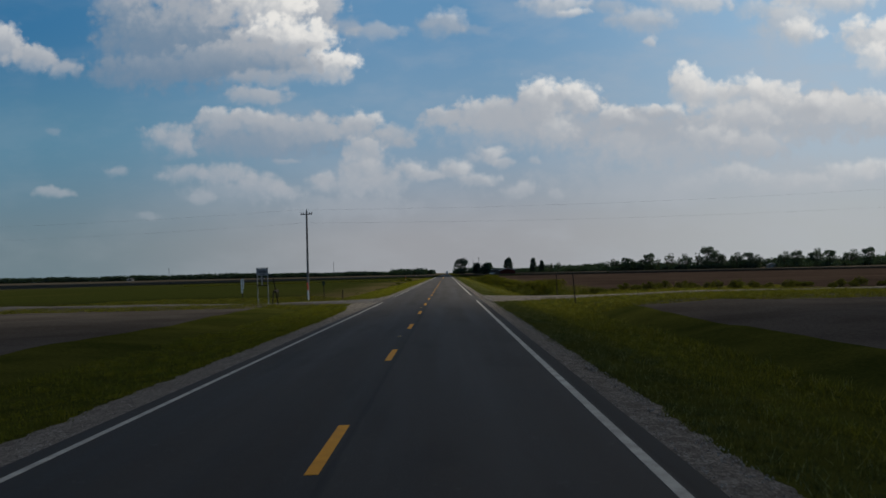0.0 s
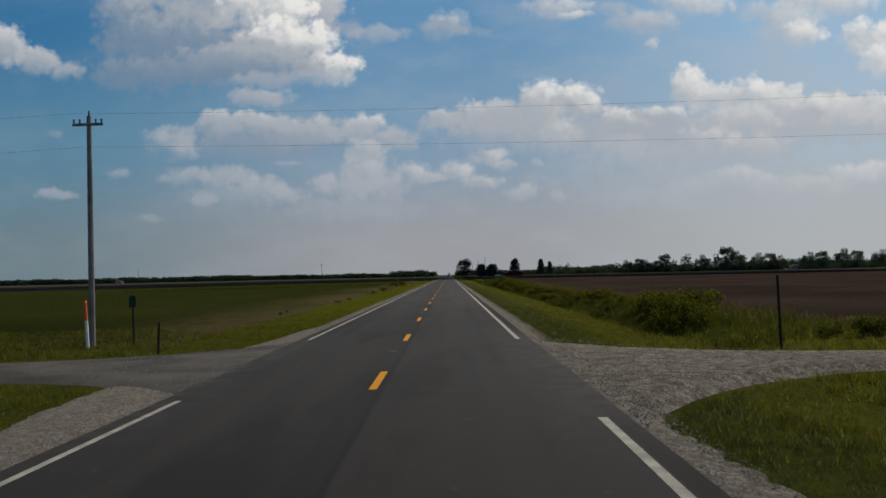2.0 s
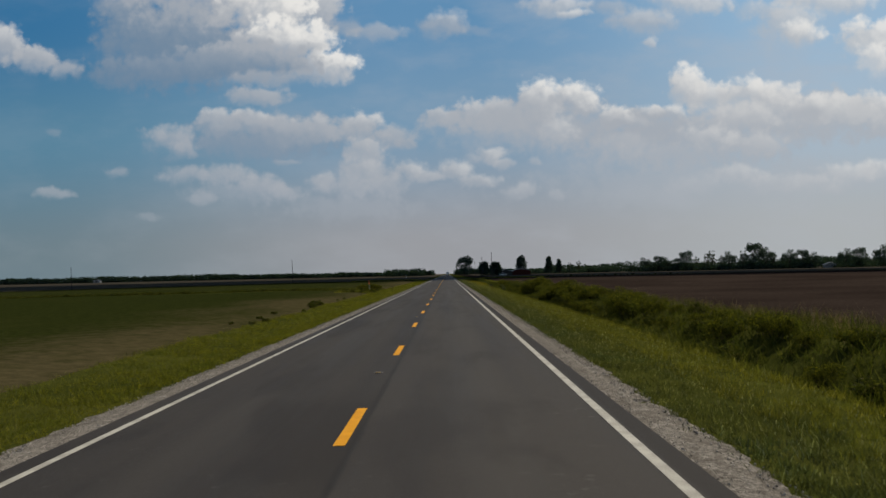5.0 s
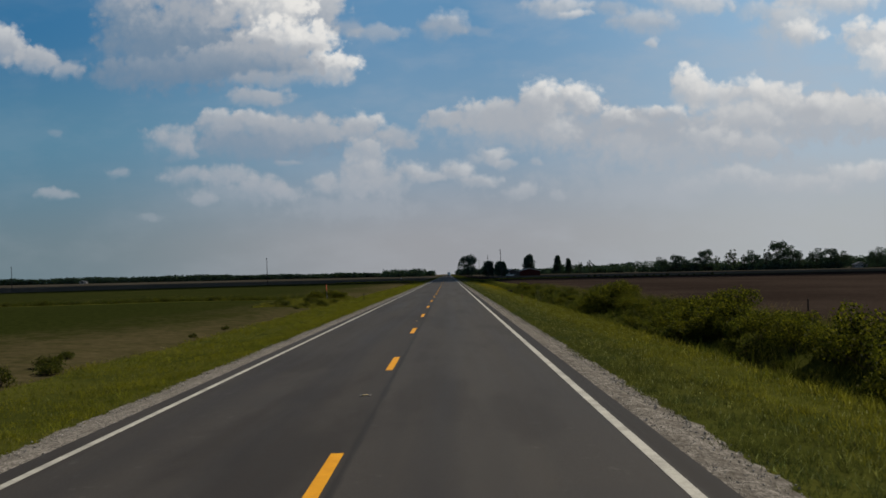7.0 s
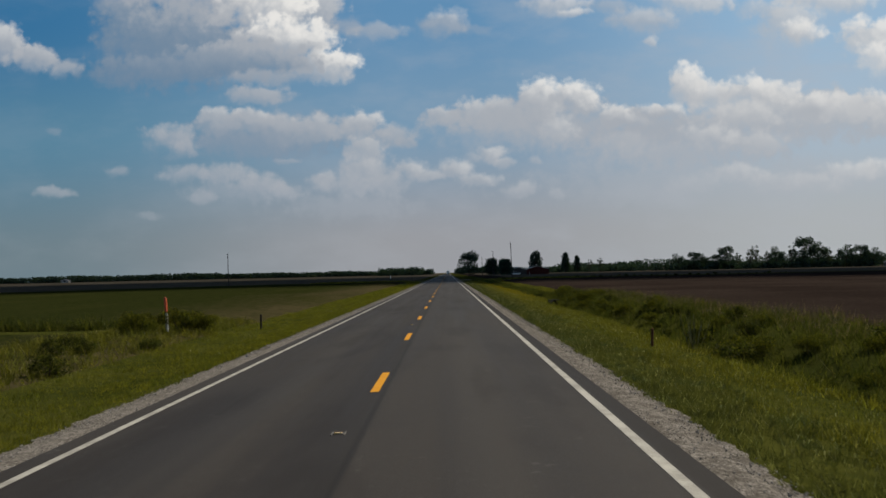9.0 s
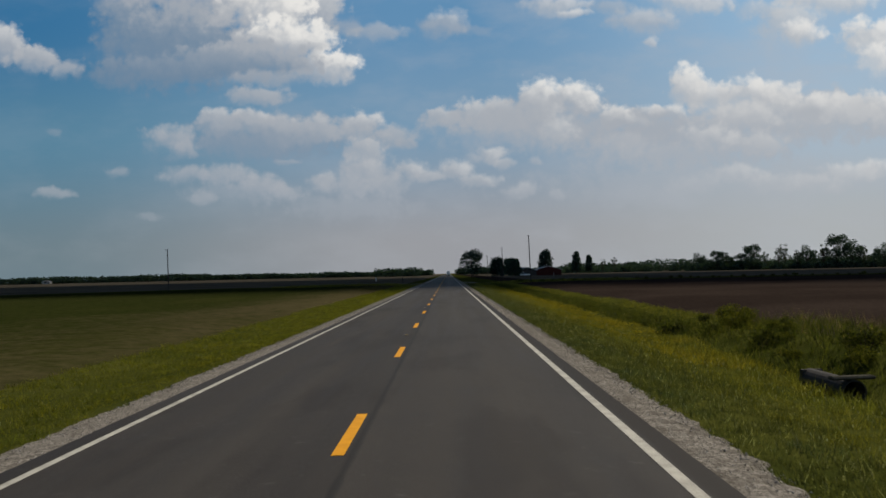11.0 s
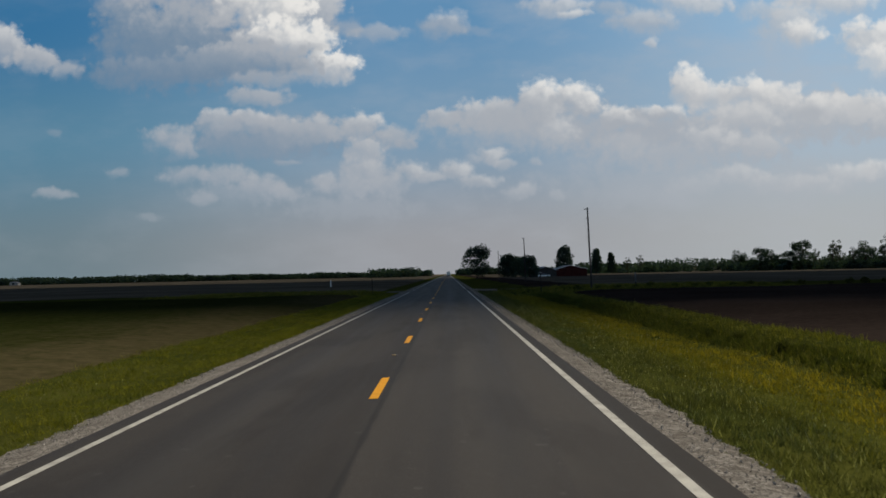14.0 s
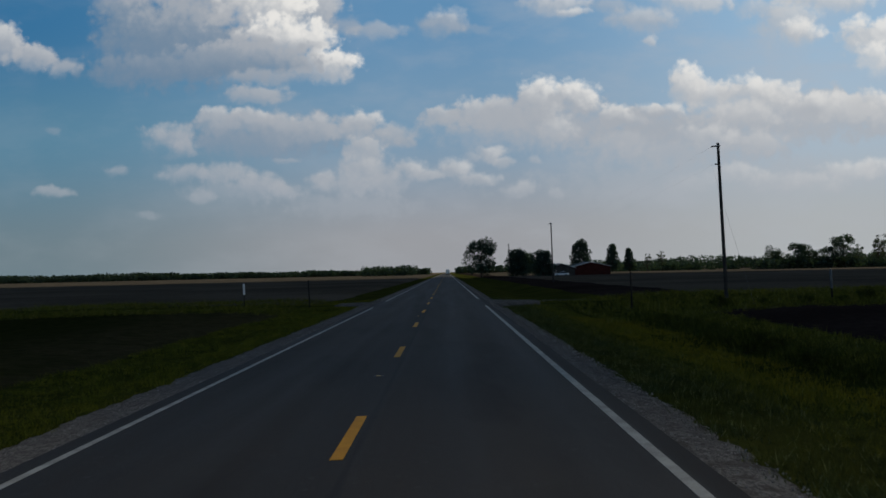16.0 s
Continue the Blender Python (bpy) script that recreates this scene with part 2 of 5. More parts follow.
sun = new("sun", bpy.data.lights.new("sun", "SUN"))
sun.data.energy, sun.data.angle, sun.data.color = 5.0, radians(1.2), (1.0, 0.91, 0.76)
sun_way = Vector((math.sin(SUN_TURN) * math.cos(SUN_ELEVATION), math.cos(SUN_TURN) * math.cos(SUN_ELEVATION), math.sin(SUN_ELEVATION)))
sun.matrix_world = look(sun_way * 100, (0, 0, 0))

# ---------------- materials ----------------


def material(name, build, rough=0.9):
    """A node material; build(tree, coordinates, shader) sets the shader's inputs."""
    m = bpy.data.materials.new(name)
    m.use_nodes = True
    t = m.node_tree
    b = t.nodes["Principled BSDF"]
    b.inputs["Roughness"].default_value = rough
    b.inputs["Specular IOR Level"].default_value = 0.5 if rough < 0.55 else (0.06 if rough < 0.9 else 0.0)
    build(t, t.nodes.new("ShaderNodeTexCoord").outputs["Object"], b)
    return m


def bump(t, b, height, strength, distance):
    n = t.nodes.new("ShaderNodeBump")
    n.inputs["Strength"].default_value, n.inputs["Distance"].default_value = strength, distance
    t.links.new(height, n.inputs["Height"])
    t.links.new(n.outputs[0], b.inputs["Normal"])


def mottled(name, dark, light, scale, rough=0.9, grain=40.0, relief=0.3, depth=0.01):
    """Two tones mixed by a broad and a fine noise, with relief."""
    def build(t, co, b):
        broad, fine = fbm(t, co, scale, 5), fbm(t, co, scale * grain, 3)
        k = step(t, maths(t, "ADD", maths(t, "MULTIPLY", broad, 0.6), maths(t, "MULTIPLY", fine, 0.4)), 0.36, 0.64)
        t.links.new(mixed(t, k, dark, light), b.inputs["Base Color"])
        bump(t, b, fine, relief, depth)
    return material(name, build, rough)


def asphalt_build(t, co, b):
    sep = node(t, "ShaderNodeSeparateXYZ", co)
    x, y = sep.outputs[0], sep.outputs[1]
    along = vmaths(t, "MULTIPLY", co, (1.0, 0.03, 1.0))
    streak = fbm(t, along, 1.1, 4)
    grit = fbm(t, co, 60, 2)
    base = mixed(t, step(t, streak, 0.3, 0.7), (0.0286, 0.0252, 0.0231), (0.0386, 0.0344, 0.0311))
    base = mixed(t, maths(t, "MULTIPLY", step(t, grit, 0.45, 0.75), 0.5), base, (0.0714, 0.0664, 0.0596))
    stains = step(t, fbm(t, co, 0.35, 5, 0.6), 0.52, 0.70)
    base = mixed(t, maths(t, "MULTIPLY", stains, 0.35), base, (0.0294, 0.0277, 0.0277))
    lane = maths(t, "ABSOLUTE", maths(t, "SUBTRACT", maths(t, "ABSOLUTE", x), 1.85))
    wear = maths(t, "MULTIPLY", step(t, lane, 0.15, 0.75, 1.0, 0.0), step(t, fbm(t, along, 0.7, 3), 0.3, 0.65))
    base = mixed(t, maths(t, "MULTIPLY", wear, 0.32), base, (0.0571, 0.0529, 0.0479))
    spots = step(t, fbm(t, co, 4.5, 3, 0.6), 0.63, 0.74)
    base = mixed(t, maths(t, "MULTIPLY", spots, 0.32), base, (0.1008, 0.0966, 0.0882))
    patch = step(t, fbm(t, vmaths(t, "MULTIPLY", co, (0.5, 0.12, 1.0)), 0.9, 4, 0.6), 0.5, 0.62)
    base = mixed(t, maths(t, "MULTIPLY", patch, 0.5), base, (0.0218, 0.0189, 0.0176))
    # sealed paving joint beside the centre line
    joint = maths(t, "ABSOLUTE", maths(t, "SUBTRACT", x, 0.17))
    wander = maths(t, "MULTIPLY", fbm(t, vmaths(t, "MULTIPLY", co, (0.0, 1.0, 0.0)), 0.6, 4), 0.12)
    k = step(t, maths(t, "ADD", joint, wander), 0.07, 0.13, 1.0, 0.0)
    base = mixed(t, maths(t, "MULTIPLY", k, 0.75), base, (0.0168, 0.0168, 0.0168))
    # the western lane's mat is older and darker along the joint
    smudge = maths(t, "MULTIPLY", step(t, x, -0.75, 0.12), step(t, x, 0.20, 0.14))
    base = mixed(t, maths(t, "MULTIPLY", smudge, step(t, fbm(t, along, 0.9, 4), 0.3, 0.7, 0.1, 0.6)), base, (0.0215, 0.0192, 0.0180))
    base = mixed(t, maths(t, "MULTIPLY", step(t, x, 0.14, 0.2), 0.05), base, (0.066, 0.061, 0.056))
    # gravel dust carried in from the side roads
    by_lane = maths(t, "MULTIPLY", step(t, y, 62.0, 70.0), step(t, y, 92.0, 82.0))
    dust = maths(t, "MULTIPLY", maths(t, "MULTIPLY", by_lane, step(t, maths(t, "ABSOLUTE", x), 2.2, 4.1)), step(t, fbm(t, co, 1.6, 5, 0.65), 0.35, 0.65))
    base = mixed(t, maths(t, "MULTIPLY", dust, 0.45), base, (0.085, 0.079, 0.071))
    rim = maths(t, "MULTIPLY", maths(t, "MULTIPLY", step(t, x, 3.66, 3.76), 0.85), maths(t, "SUBTRACT", 1.0, by_lane))
    base = mixed(t, rim, base, (0.019, 0.0158, 0.0133))
    t.links.new(base, b.inputs["Base Color"])
    t.links.new(step(t, streak, 0.2, 0.8, 0.62, 0.8), b.inputs["Roughness"])
    bump(t, b, grit, 0.35, 0.006)


ASPHALT = material("asphalt", asphalt_build, 0.75)
WHITE_PAINT = mottled("white_line_paint", (0.25, 0.24, 0.21), (0.43, 0.415, 0.365), 2.5, 0.6, 20, 0.2, 0.003)
YELLOW_PAINT = mottled("yellow_line_paint", (0.50, 0.22, 0.008), (0.62, 0.29, 0.012), 3.0, 0.6, 20, 0.2, 0.003)


def gravel_build(t, co, b, dirtied=0.5, earth=(0.078, 0.069, 0.058)):
    def cells(scale):
        n = t.nodes.new("ShaderNodeTexVoronoi")
        t.links.new(co, n.inputs["Vector"])
        n.inputs["Scale"].default_value = scale
        return n
    big, small = cells(26.0), cells(60.0)
    tone = maths(t, "ADD", maths(t, "MULTIPLY", node(t, "ShaderNodeSeparateColor", big.outputs["Color"]).outputs[0], 0.5), maths(t, "MULTIPLY", node(t, "ShaderNodeSeparateColor", small.outputs["Color"]).outputs[1], 0.5))
    c = mixed(t, step(t, tone, 0.15, 0.85), (0.075, 0.068, 0.06), (0.27, 0.248, 0.22))
    dirt = step(t, fbm(t, co, 3.5, 6, 0.7), 0.36, 0.66)
    c = mixed(t, maths(t, "MULTIPLY", dirt, dirtied), c, earth)
    t.links.new(c, b.inputs["Base Color"])
    bump(t, b, maths(t, "ADD", big.outputs["Distance"], maths(t, "MULTIPLY", small.outputs["Distance"], 0.5)), 0.5, 0.02)


GRAVEL = material("limestone_gravel", gravel_build, 0.95)
DIRTY_GRAVEL = material("earthy_gravel", lambda t, co, b: gravel_build(t, co, b, 0.82), 0.95)
SOIL = mottled("ploughed_soil", (0.018, 0.0132, 0.0112), (0.034, 0.0255, 0.021), 0.05, 0.95, 60, 0.9, 0.08)


def crop_build(t, co, b, thin=0.0):
    """Young crop: thin over brown soil along the road, closing to dark green farther off, in faint drill rows."""
    x = node(t, "ShaderNodeSeparateXYZ", co).outputs[0]
    drift = fbm(t, vmaths(t, "MULTIPLY", co, (1.0, 0.35, 1.0)), 0.06, 5, 0.6)
    out = maths(t, "ADD", maths(t, "MULTIPLY", x, -1.0), maths(t, "MULTIPLY", maths(t, "SUBTRACT", drift, 0.5), 26.0))
    closed = maths(t, "MULTIPLY", step(t, out, 4.0, 24.0), 1.0 - thin)
    fine = fbm(t, co, 2.6, 4, 0.7)
    soil = mixed(t, step(t, fine, 0.35, 0.7), (0.043, 0.037, 0.018), (0.066, 0.054, 0.027))
    green = mixed(t, step(t, fine, 0.3, 0.7), (0.010, 0.014, 0.0035), (0.023, 0.028, 0.007))
    sown = maths(t, "ADD", closed, step(t, fbm(t, co, 0.9, 5, 0.65), 0.42, 0.62, 0.0, 0.25))
    c = mixed(t, step(t, sown, 0.0, 1.0), soil, green)
    c = mixed(t, maths(t, "MULTIPLY", step(t, drift, 0.5, 0.72), 0.3), c, (0.040, 0.038, 0.012))
    t.links.new(c, b.inputs["Base Color"])
    bump(t, b, fine, 0.25, 0.04)


CROP = material("young_crop_field", crop_build, 0.95)
THIN_CROP = material("thin_crop_over_soil", lambda t, co, b: crop_build(t, co, b, 0.2), 0.95)
TURF = mottled("verge_turf", (0.026, 0.032, 0.007), (0.056, 0.058, 0.012), 0.25, 0.95, 30, 0.8, 0.05)

FALLOW = mottled("fallow_field", (0.058, 0.050, 0.036), (0.105, 0.090, 0.068), 0.03, 0.95, 60, 0.9, 0.05)
DRY_SOIL = mottled("dry_grey_soil", (0.044, 0.039, 0.034), (0.080, 0.072, 0.064), 0.12, 0.95, 50, 0.9, 0.06)

# ---------------- ground, road and shoulders ----------------
CROWN = 0.03
LANE, PAVED = 3.6, 4.0
ROAD_FAR = 2600.0


def lerp(x, xs, zs):
    return float(np.interp(x, xs, zs))


LEFT_XS, LEFT_ZS = [5.1, 7.0, 9.0, 12.0, 60.0, 200.0, 4000.0], [-0.23, -0.42, -0.35, -0.05, 0.5, 1.5, 1.7]
RISE_XS, RISE_ZS = [0.0, 60.0, 200.0, 700.0, 4000.0], [0.0, 0.0, 1.2, 9.0, 14.3]
RIGHT_XS, RIGHT_ZS = [4.75, 6.5, 9.0, 10.5, 12.5, 18.0, 60.0, 400.0, 4000.0], [-0.23, -0.42, -0.8, -0.9, -0.55, -0.3, -0.9, -6.5, -12.0]


# side roads: side, near and far corner on the paved edge, flare, half width, surface height
DRIVES = [(1, 66.0, 85.0, 3.0, 1.1, -0.28), (-1, 69.5, 88.0, 2.6, 2.4, -0.10), (1, 481.5, 496.5, 1.6, 1.5, -0.25), (-1, 488.0, 501.0, 1.8, 2.0, -0.05)]


def banked(x, y, z):
    """Raise the land to the side roads, with sloping banks."""
    for side, y0, y1, run, half, level in DRIVES:
        mid = (y0 + y1) / 2
        out = np.abs(x) - PAVED
        flare = np.exp(-np.maximum(out, 0) / run)
        off = np.maximum(0, np.maximum(mid - half - (mid - half - y0) * flare - y, y - mid - half - (y1 - mid - half) * flare))
        k = np.clip(1 - off / 4.0, 0, 1) * (np.sign(x) == side) * np.clip((24 - np.abs(x)) / 8, 0, 1)
        z = z + (level - 0.14 - z) * k
    for px, py, deep in ((13.1, 67.6, 0.75), (-12.2, 74.2, 0.7)):
        z = z - deep * np.exp(-((x - px) ** 2 + (y - py) ** 2) / 1.6)
    return z


def waves(x, y):
    return 0.035 * (np.sin(0.31 * x + 0.17 * y) + np.sin(0.23 * x - 0.29 * y + 1.3) + 0.6 * np.sin(0.9 * x + 0.61 * y) + 0.5 * np.sin(0.7 * x - 1.1 * y + 0.4))


def far_rise(x, y):
    """The land west of the road rises gently beyond the near fields."""
    k = np.clip((y - 430.0) / 600.0, 0, 1)
    return np.where(x < 0, np.interp(-x, RISE_XS, RISE_ZS), 0.0) * k * k * (3 - 2 * k)


def ditch_cut(x, y):
    """The ditch east of the road, deeper between the two lanes' banks."""
    return -0.42 * np.exp(-((x - 11.0) / 1.1) ** 2) * np.clip((y - 90.0) / 8.0, 0, 1) * np.clip((325.0 - y) / 12.0, 0, 1)


def terrain_many(x, y):
    z = np.where(x < 0, np.interp(-x, LEFT_XS, LEFT_ZS), np.interp(x, RIGHT_XS, RIGHT_ZS))
    return banked(x, y, z + ditch_cut(x, y) + far_rise(x, y) + np.clip((np.abs(x) - 5.0) / 6.0, 0, 1) * waves(x, y))


def terrain(x, y):
    """Height of the bare ground."""
    if abs(x) < 4.4:
        return -0.4
    if x < 0:
        z = lerp(-x, LEFT_XS, LEFT_ZS)
    else:
        z = lerp(x, RIGHT_XS, RIGHT_ZS)
    amount = min(1.0, max(0.0, (abs(x) - 5.0) / 6.0))
    return float(banked(x, y, z + float(ditch_cut(x, y)) + float(far_rise(x, y)) + amount * float(waves(x, y))))


def mesh_object(name, verts, faces, materials, face_materials=None, smooth=False):
    me = bpy.data.meshes.new(name)
    me.from_pydata(verts, [], faces)
    for m in materials:
        me.materials.append(m)
    if face_materials is not None:
        me.polygons.foreach_set("material_index", face_materials)
    if smooth:
        me.polygons.foreach_set("use_smooth", [True] * len(faces))
    me.update()
    return new(name, me)


def ground_kind(x, y):
    """0 turf, 1 bare soil, 2 young crop, 3 thin crop, 4 dry soil, 5 fallow"""
    if x < 0:
        if x > -(12.5 if y < 80 else 9.2):
            return 0
        if y < 76:
            return 4
        if y < 88 or 278 < y < 284 or 484 < y < 500:
            return 0
        return 5 if y > 500 else (3 if y > 284 else 2)
    if y < 62:
        return 4 if x > 13.2 else 0
    if y < 82 or 472 < y < 496:
        return 0
    if y > 496 and x > 20:
        return 5
    edge = 16.0 if y < 330 else 14.0
    return 1 if x > edge else 0


def build_ground():
    xs = [-4200, -2500, -1500, -1000, -700, -500, -350, -250, -180, -120, -90, -60, -45, -34, -26, -20, -16, -14, -12.5, -11, -10, -9.2, -8.4, -7.6, -6.8, -6, -5.1, -4.4]
    xs = [float(v) for v in xs] + [4.4, 4.75, 5.4, 6.1, 6.8, 7.6, 8.4, 9.2, 10, 10.8, 11.6, 12.5, 13.2, 14, 16, 18, 22, 28, 36, 48, 60, 90, 130, 180, 250, 350, 500, 700, 1000, 1500, 2500, 4200]
    ys = [-300, -150, -80] + [v for v in range(-60, 64, 2)] + [v * 0.5 for v in range(128, 192)] + [v for v in range(96, 620, 2)] + [v for v in range(620, 1000, 10)] + [1050, 1150, 1300, 1500, 1800, 2200, 2600, 3200, 4000, 5200]
    verts = [(x, y, terrain(x, y)) for y in ys for x in xs]
    n = len(xs)
    faces, kinds = [], []
    for j in range(len(ys) - 1):
        for i in range(n - 1):
            faces.append((j * n + i, j * n + i + 1, (j + 1) * n + i + 1, (j + 1) * n + i))
            kinds.append(ground_kind((xs[i] + xs[i + 1]) / 2, (ys[j] + ys[j + 1]) / 2))
    ob = mesh_object("ground", verts, faces, [TURF, SOIL, CROP, THIN_CROP, DRY_SOIL, FALLOW], kinds, True)
    tagged(ob, "flat farmland of dark ploughed soil and young green crops", "ground", kind="structure")


def strip(name, profile, ys, mat, label, category):
    """A long strip with the cross profile [(x, z)...] along ys."""
    n = len(profile)
    verts = [(x, y, z) for y in ys for x, z in profile]
    faces = [(j * n + i, j * n + i + 1, (j + 1) * n + i + 1, (j + 1) * n + i) for j in range(len(ys) - 1) for i in range(n - 1)]
    return tagged(mesh_object(name, verts, faces, [mat]), label, category, kind="structure")


LONG = [-300.0] + [float(v) for v in range(-60, 700, 10)] + [800.0, 1000.0, 1400.0, 1900.0, ROAD_FAR]


def surface(x):
    return -CROWN * abs(x)


build_ground()
road = strip("road", [(-PAVED - 0.02, -0.45), (-PAVED, surface(PAVED)), (-1.8, surface(1.8)), (-0.15, -0.003), (0.15, -0.003), (1.8, surface(1.8)), (PAVED, surface(PAVED)), (PAVED + 0.02, -0.45)],
             LONG, ASPHALT, "two-lane country road of worn dark grey asphalt", "road")


def grass_edge(side, y):
    """How far from the road's middle the gravel gives way to grass: a ragged line."""
    y = np.asarray(y, float)
    ragged = 0.035 * np.sin(0.83 * y + side) + 0.03 * np.sin(2.1 * y + 2 * side) + 0.05 * np.sin(4.7 * y) * np.sin(0.37 * y) + 0.04 * np.sin(9.1 * y + side)
    mean = np.interp(y, [50, 60, 68, 71, 92, 97, 410, 440], [5.04, 5.3, 6.1, 6.4, 5.2, 4.78, 4.82, 5.0]) if side < 0 else np.interp(y, [0, 440], [4.72, 4.72])
    return mean + ragged


def shoulder(name, side, mat, label):
    ys = [-300.0, -60.0] + [v * 0.25 for v in range(-24, 2000)] + [520.0, 600.0, 800.0, 1200.0, ROAD_FAR]
    verts, faces = [], []
    for y, e in zip(ys, grass_edge(side, ys)):
        verts += [(side * (PAVED - 0.03), y, -0.135), (side * 4.35, y, -0.15), (side * (e - 0.2), y, terrain(side * (e - 0.2), y) + 0.045), (side * e, y, terrain(side * e, y) + 0.025), (side * (e + 0.12), y, terrain(side * e, y) - 0.2)]
    for j in range(len(ys) - 1):
        for i in range(4):
            q = (j * 5 + i, j * 5 + i + 1, j * 5 + i + 6, j * 5 + i + 5)
            faces.append(q if side > 0 else q[::-1])
    tagged(mesh_object(name, verts, faces, [mat]), label, "shoulder", kind="structure")


shoulder("left_shoulder", -1, GRAVEL, "narrow shoulder of crushed pale limestone gravel")
shoulder("right_shoulder", 1, DIRTY_GRAVEL, "narrow shoulder of crushed grey gravel mixed with earth")


def painted(name, x, width, y0, y1, mat, label):
    a, b = x - width / 2, x + width / 2
    ys = list(np.linspace(y0, y1, max(2, int((y1 - y0) / 40) + 2)))
    verts, faces = [], []
    for y in ys:
        verts += [(a, y, surface(a) - 0.02), (a, y, surface(a) + 0.004), (b, y, surface(b) + 0.004), (b, y, surface(b) - 0.02)]
    for j in range(len(ys) - 1):
        for i in range(3):
            faces.append((j * 4 + i, j * 4 + i + 1, j * 4 + i + 5, j * 4 + i + 4))
    faces += [(0, 1, 2, 3), tuple(len(verts) - 4 + k for k in (3, 2, 1, 0))]
    ob = mesh_object(name, verts, faces, [mat])
    return tagged(ob, label, "road marking", kind="structure")


EDGE = "solid white edge line painted on the asphalt"
painted("edge_line", -LANE, 0.12, -100, 70.6, WHITE_PAINT, EDGE)
painted("edge_line", -LANE, 0.12, 86.2, 485, WHITE_PAINT, EDGE)
painted("edge_line", -LANE, 0.12, 498, ROAD_FAR, WHITE_PAINT, EDGE)
painted("edge_line", LANE, 0.14, -100, 67.0, WHITE_PAINT, EDGE)
painted("edge_line", LANE, 0.14, 83.0, 481.5, WHITE_PAINT, EDGE)
painted("edge_line", LANE, 0.14, 495, ROAD_FAR, WHITE_PAINT, EDGE)


def build_dashes():
    w = 0.075
    me = bpy.data.meshes.new("centre_dash")
    top = [(-w, -3.05, 0.003), (w, -3.05, 0.003), (w, 0, 0.003), (-w, 0, 0.003)]
    me.from_pydata(top + [(x, y, -0.02) for x, y, z in top], [], [(0, 1, 2, 3), (0, 4, 5, 1), (1, 5, 6, 2), (2, 6, 7, 3), (3, 7, 4, 0)])
    me.materials.append(YELLOW_PAINT)
    for k in range(-3, 75):
        ob = new("centre_dash", me)
        ob.location = (0, 12.48 + 12.19 * k, 0)
        ob.parent = road


build_dashes()


# ---------------- helpers for things ----------------
rng = np.random.default_rng(7)


def thing(name, at, label, category, group="", turn=0.0):
    ob = new(name)
    ob.empty_display_size = 0.2
    ob.matrix_world = pose(*at, 0, 0, turn)
    return tagged(ob, label, category, group)


def part(name, bm, mat, parent, label=""):
    me = bpy.data.meshes.new(name)
    bm.to_mesh(me)
    bm.free()
    me.materials.append(mat)
    ob = new(name, me)
    ob.parent = parent
    return tagged(ob, label)


def rod(bm, a, b, r0, r1=None, seg=8):
    """A tapered rod from a to b."""
    a, b = Vector(a), Vector(b)
    r1 = r0 if r1 is None else r1
    m = Matrix.Translation((a + b) / 2) @ (b - a).to_track_quat("Z", "Y").to_matrix().to_4x4()
    bmesh.ops.create_cone(bm, cap_ends=True, segments=seg, radius1=r0, radius2=r1, depth=(b - a).length, matrix=m)
    return bm


def block(bm, centre, size, bevel=0.0):
    made = bmesh.ops.create_cube(bm, size=1.0, matrix=Matrix.Translation(centre) @ Matrix.Diagonal((*size, 1)))
    if bevel:
        edges = list({e for v in made["verts"] for e in v.link_edges})
        bmesh.ops.bevel(bm, geom=edges, offset=bevel, segments=1, affect="EDGES")
    return bm


def quads(name, corners, mat, parent=None):
    """One mesh out of an array of quads, shaped (n, 4, 3), or of triangles (n, 3, 3)."""
    n, k = corners.shape[:2]
    me = bpy.data.meshes.new(name)
    me.vertices.add(n * k)
    me.vertices.foreach_set("co", corners.reshape(-1).astype(np.float32))
    me.loops.add(n * k)
    me.loops.foreach_set("vertex_index", np.arange(n * k, dtype=np.int32))
    me.polygons.add(n)
    me.polygons.foreach_set("loop_start", np.arange(0, n * k, k, dtype=np.int32))
    me.update(calc_edges=True)
    me.materials.append(mat)
    ob = new(name, me)
    ob.parent = parent
    return ob


def leaf_quads(centres, size, flat=0.0):
    """Small leaves turned every way round the given centres."""
    n = len(centres)
    u = rng.normal(size=(n, 3))
    u /= np.linalg.norm(u, axis=1)[:, None]
    v = np.cross(u, rng.normal(size=(n, 3)))
    v /= np.linalg.norm(v, axis=1)[:, None]
    s = size * rng.uniform(0.6, 1.3, (n, 1))
    u, v = u * s, v * s * 0.6
    return np.stack([centres - u, centres + v * 0.9, centres + u, centres - v * 0.9], axis=1)


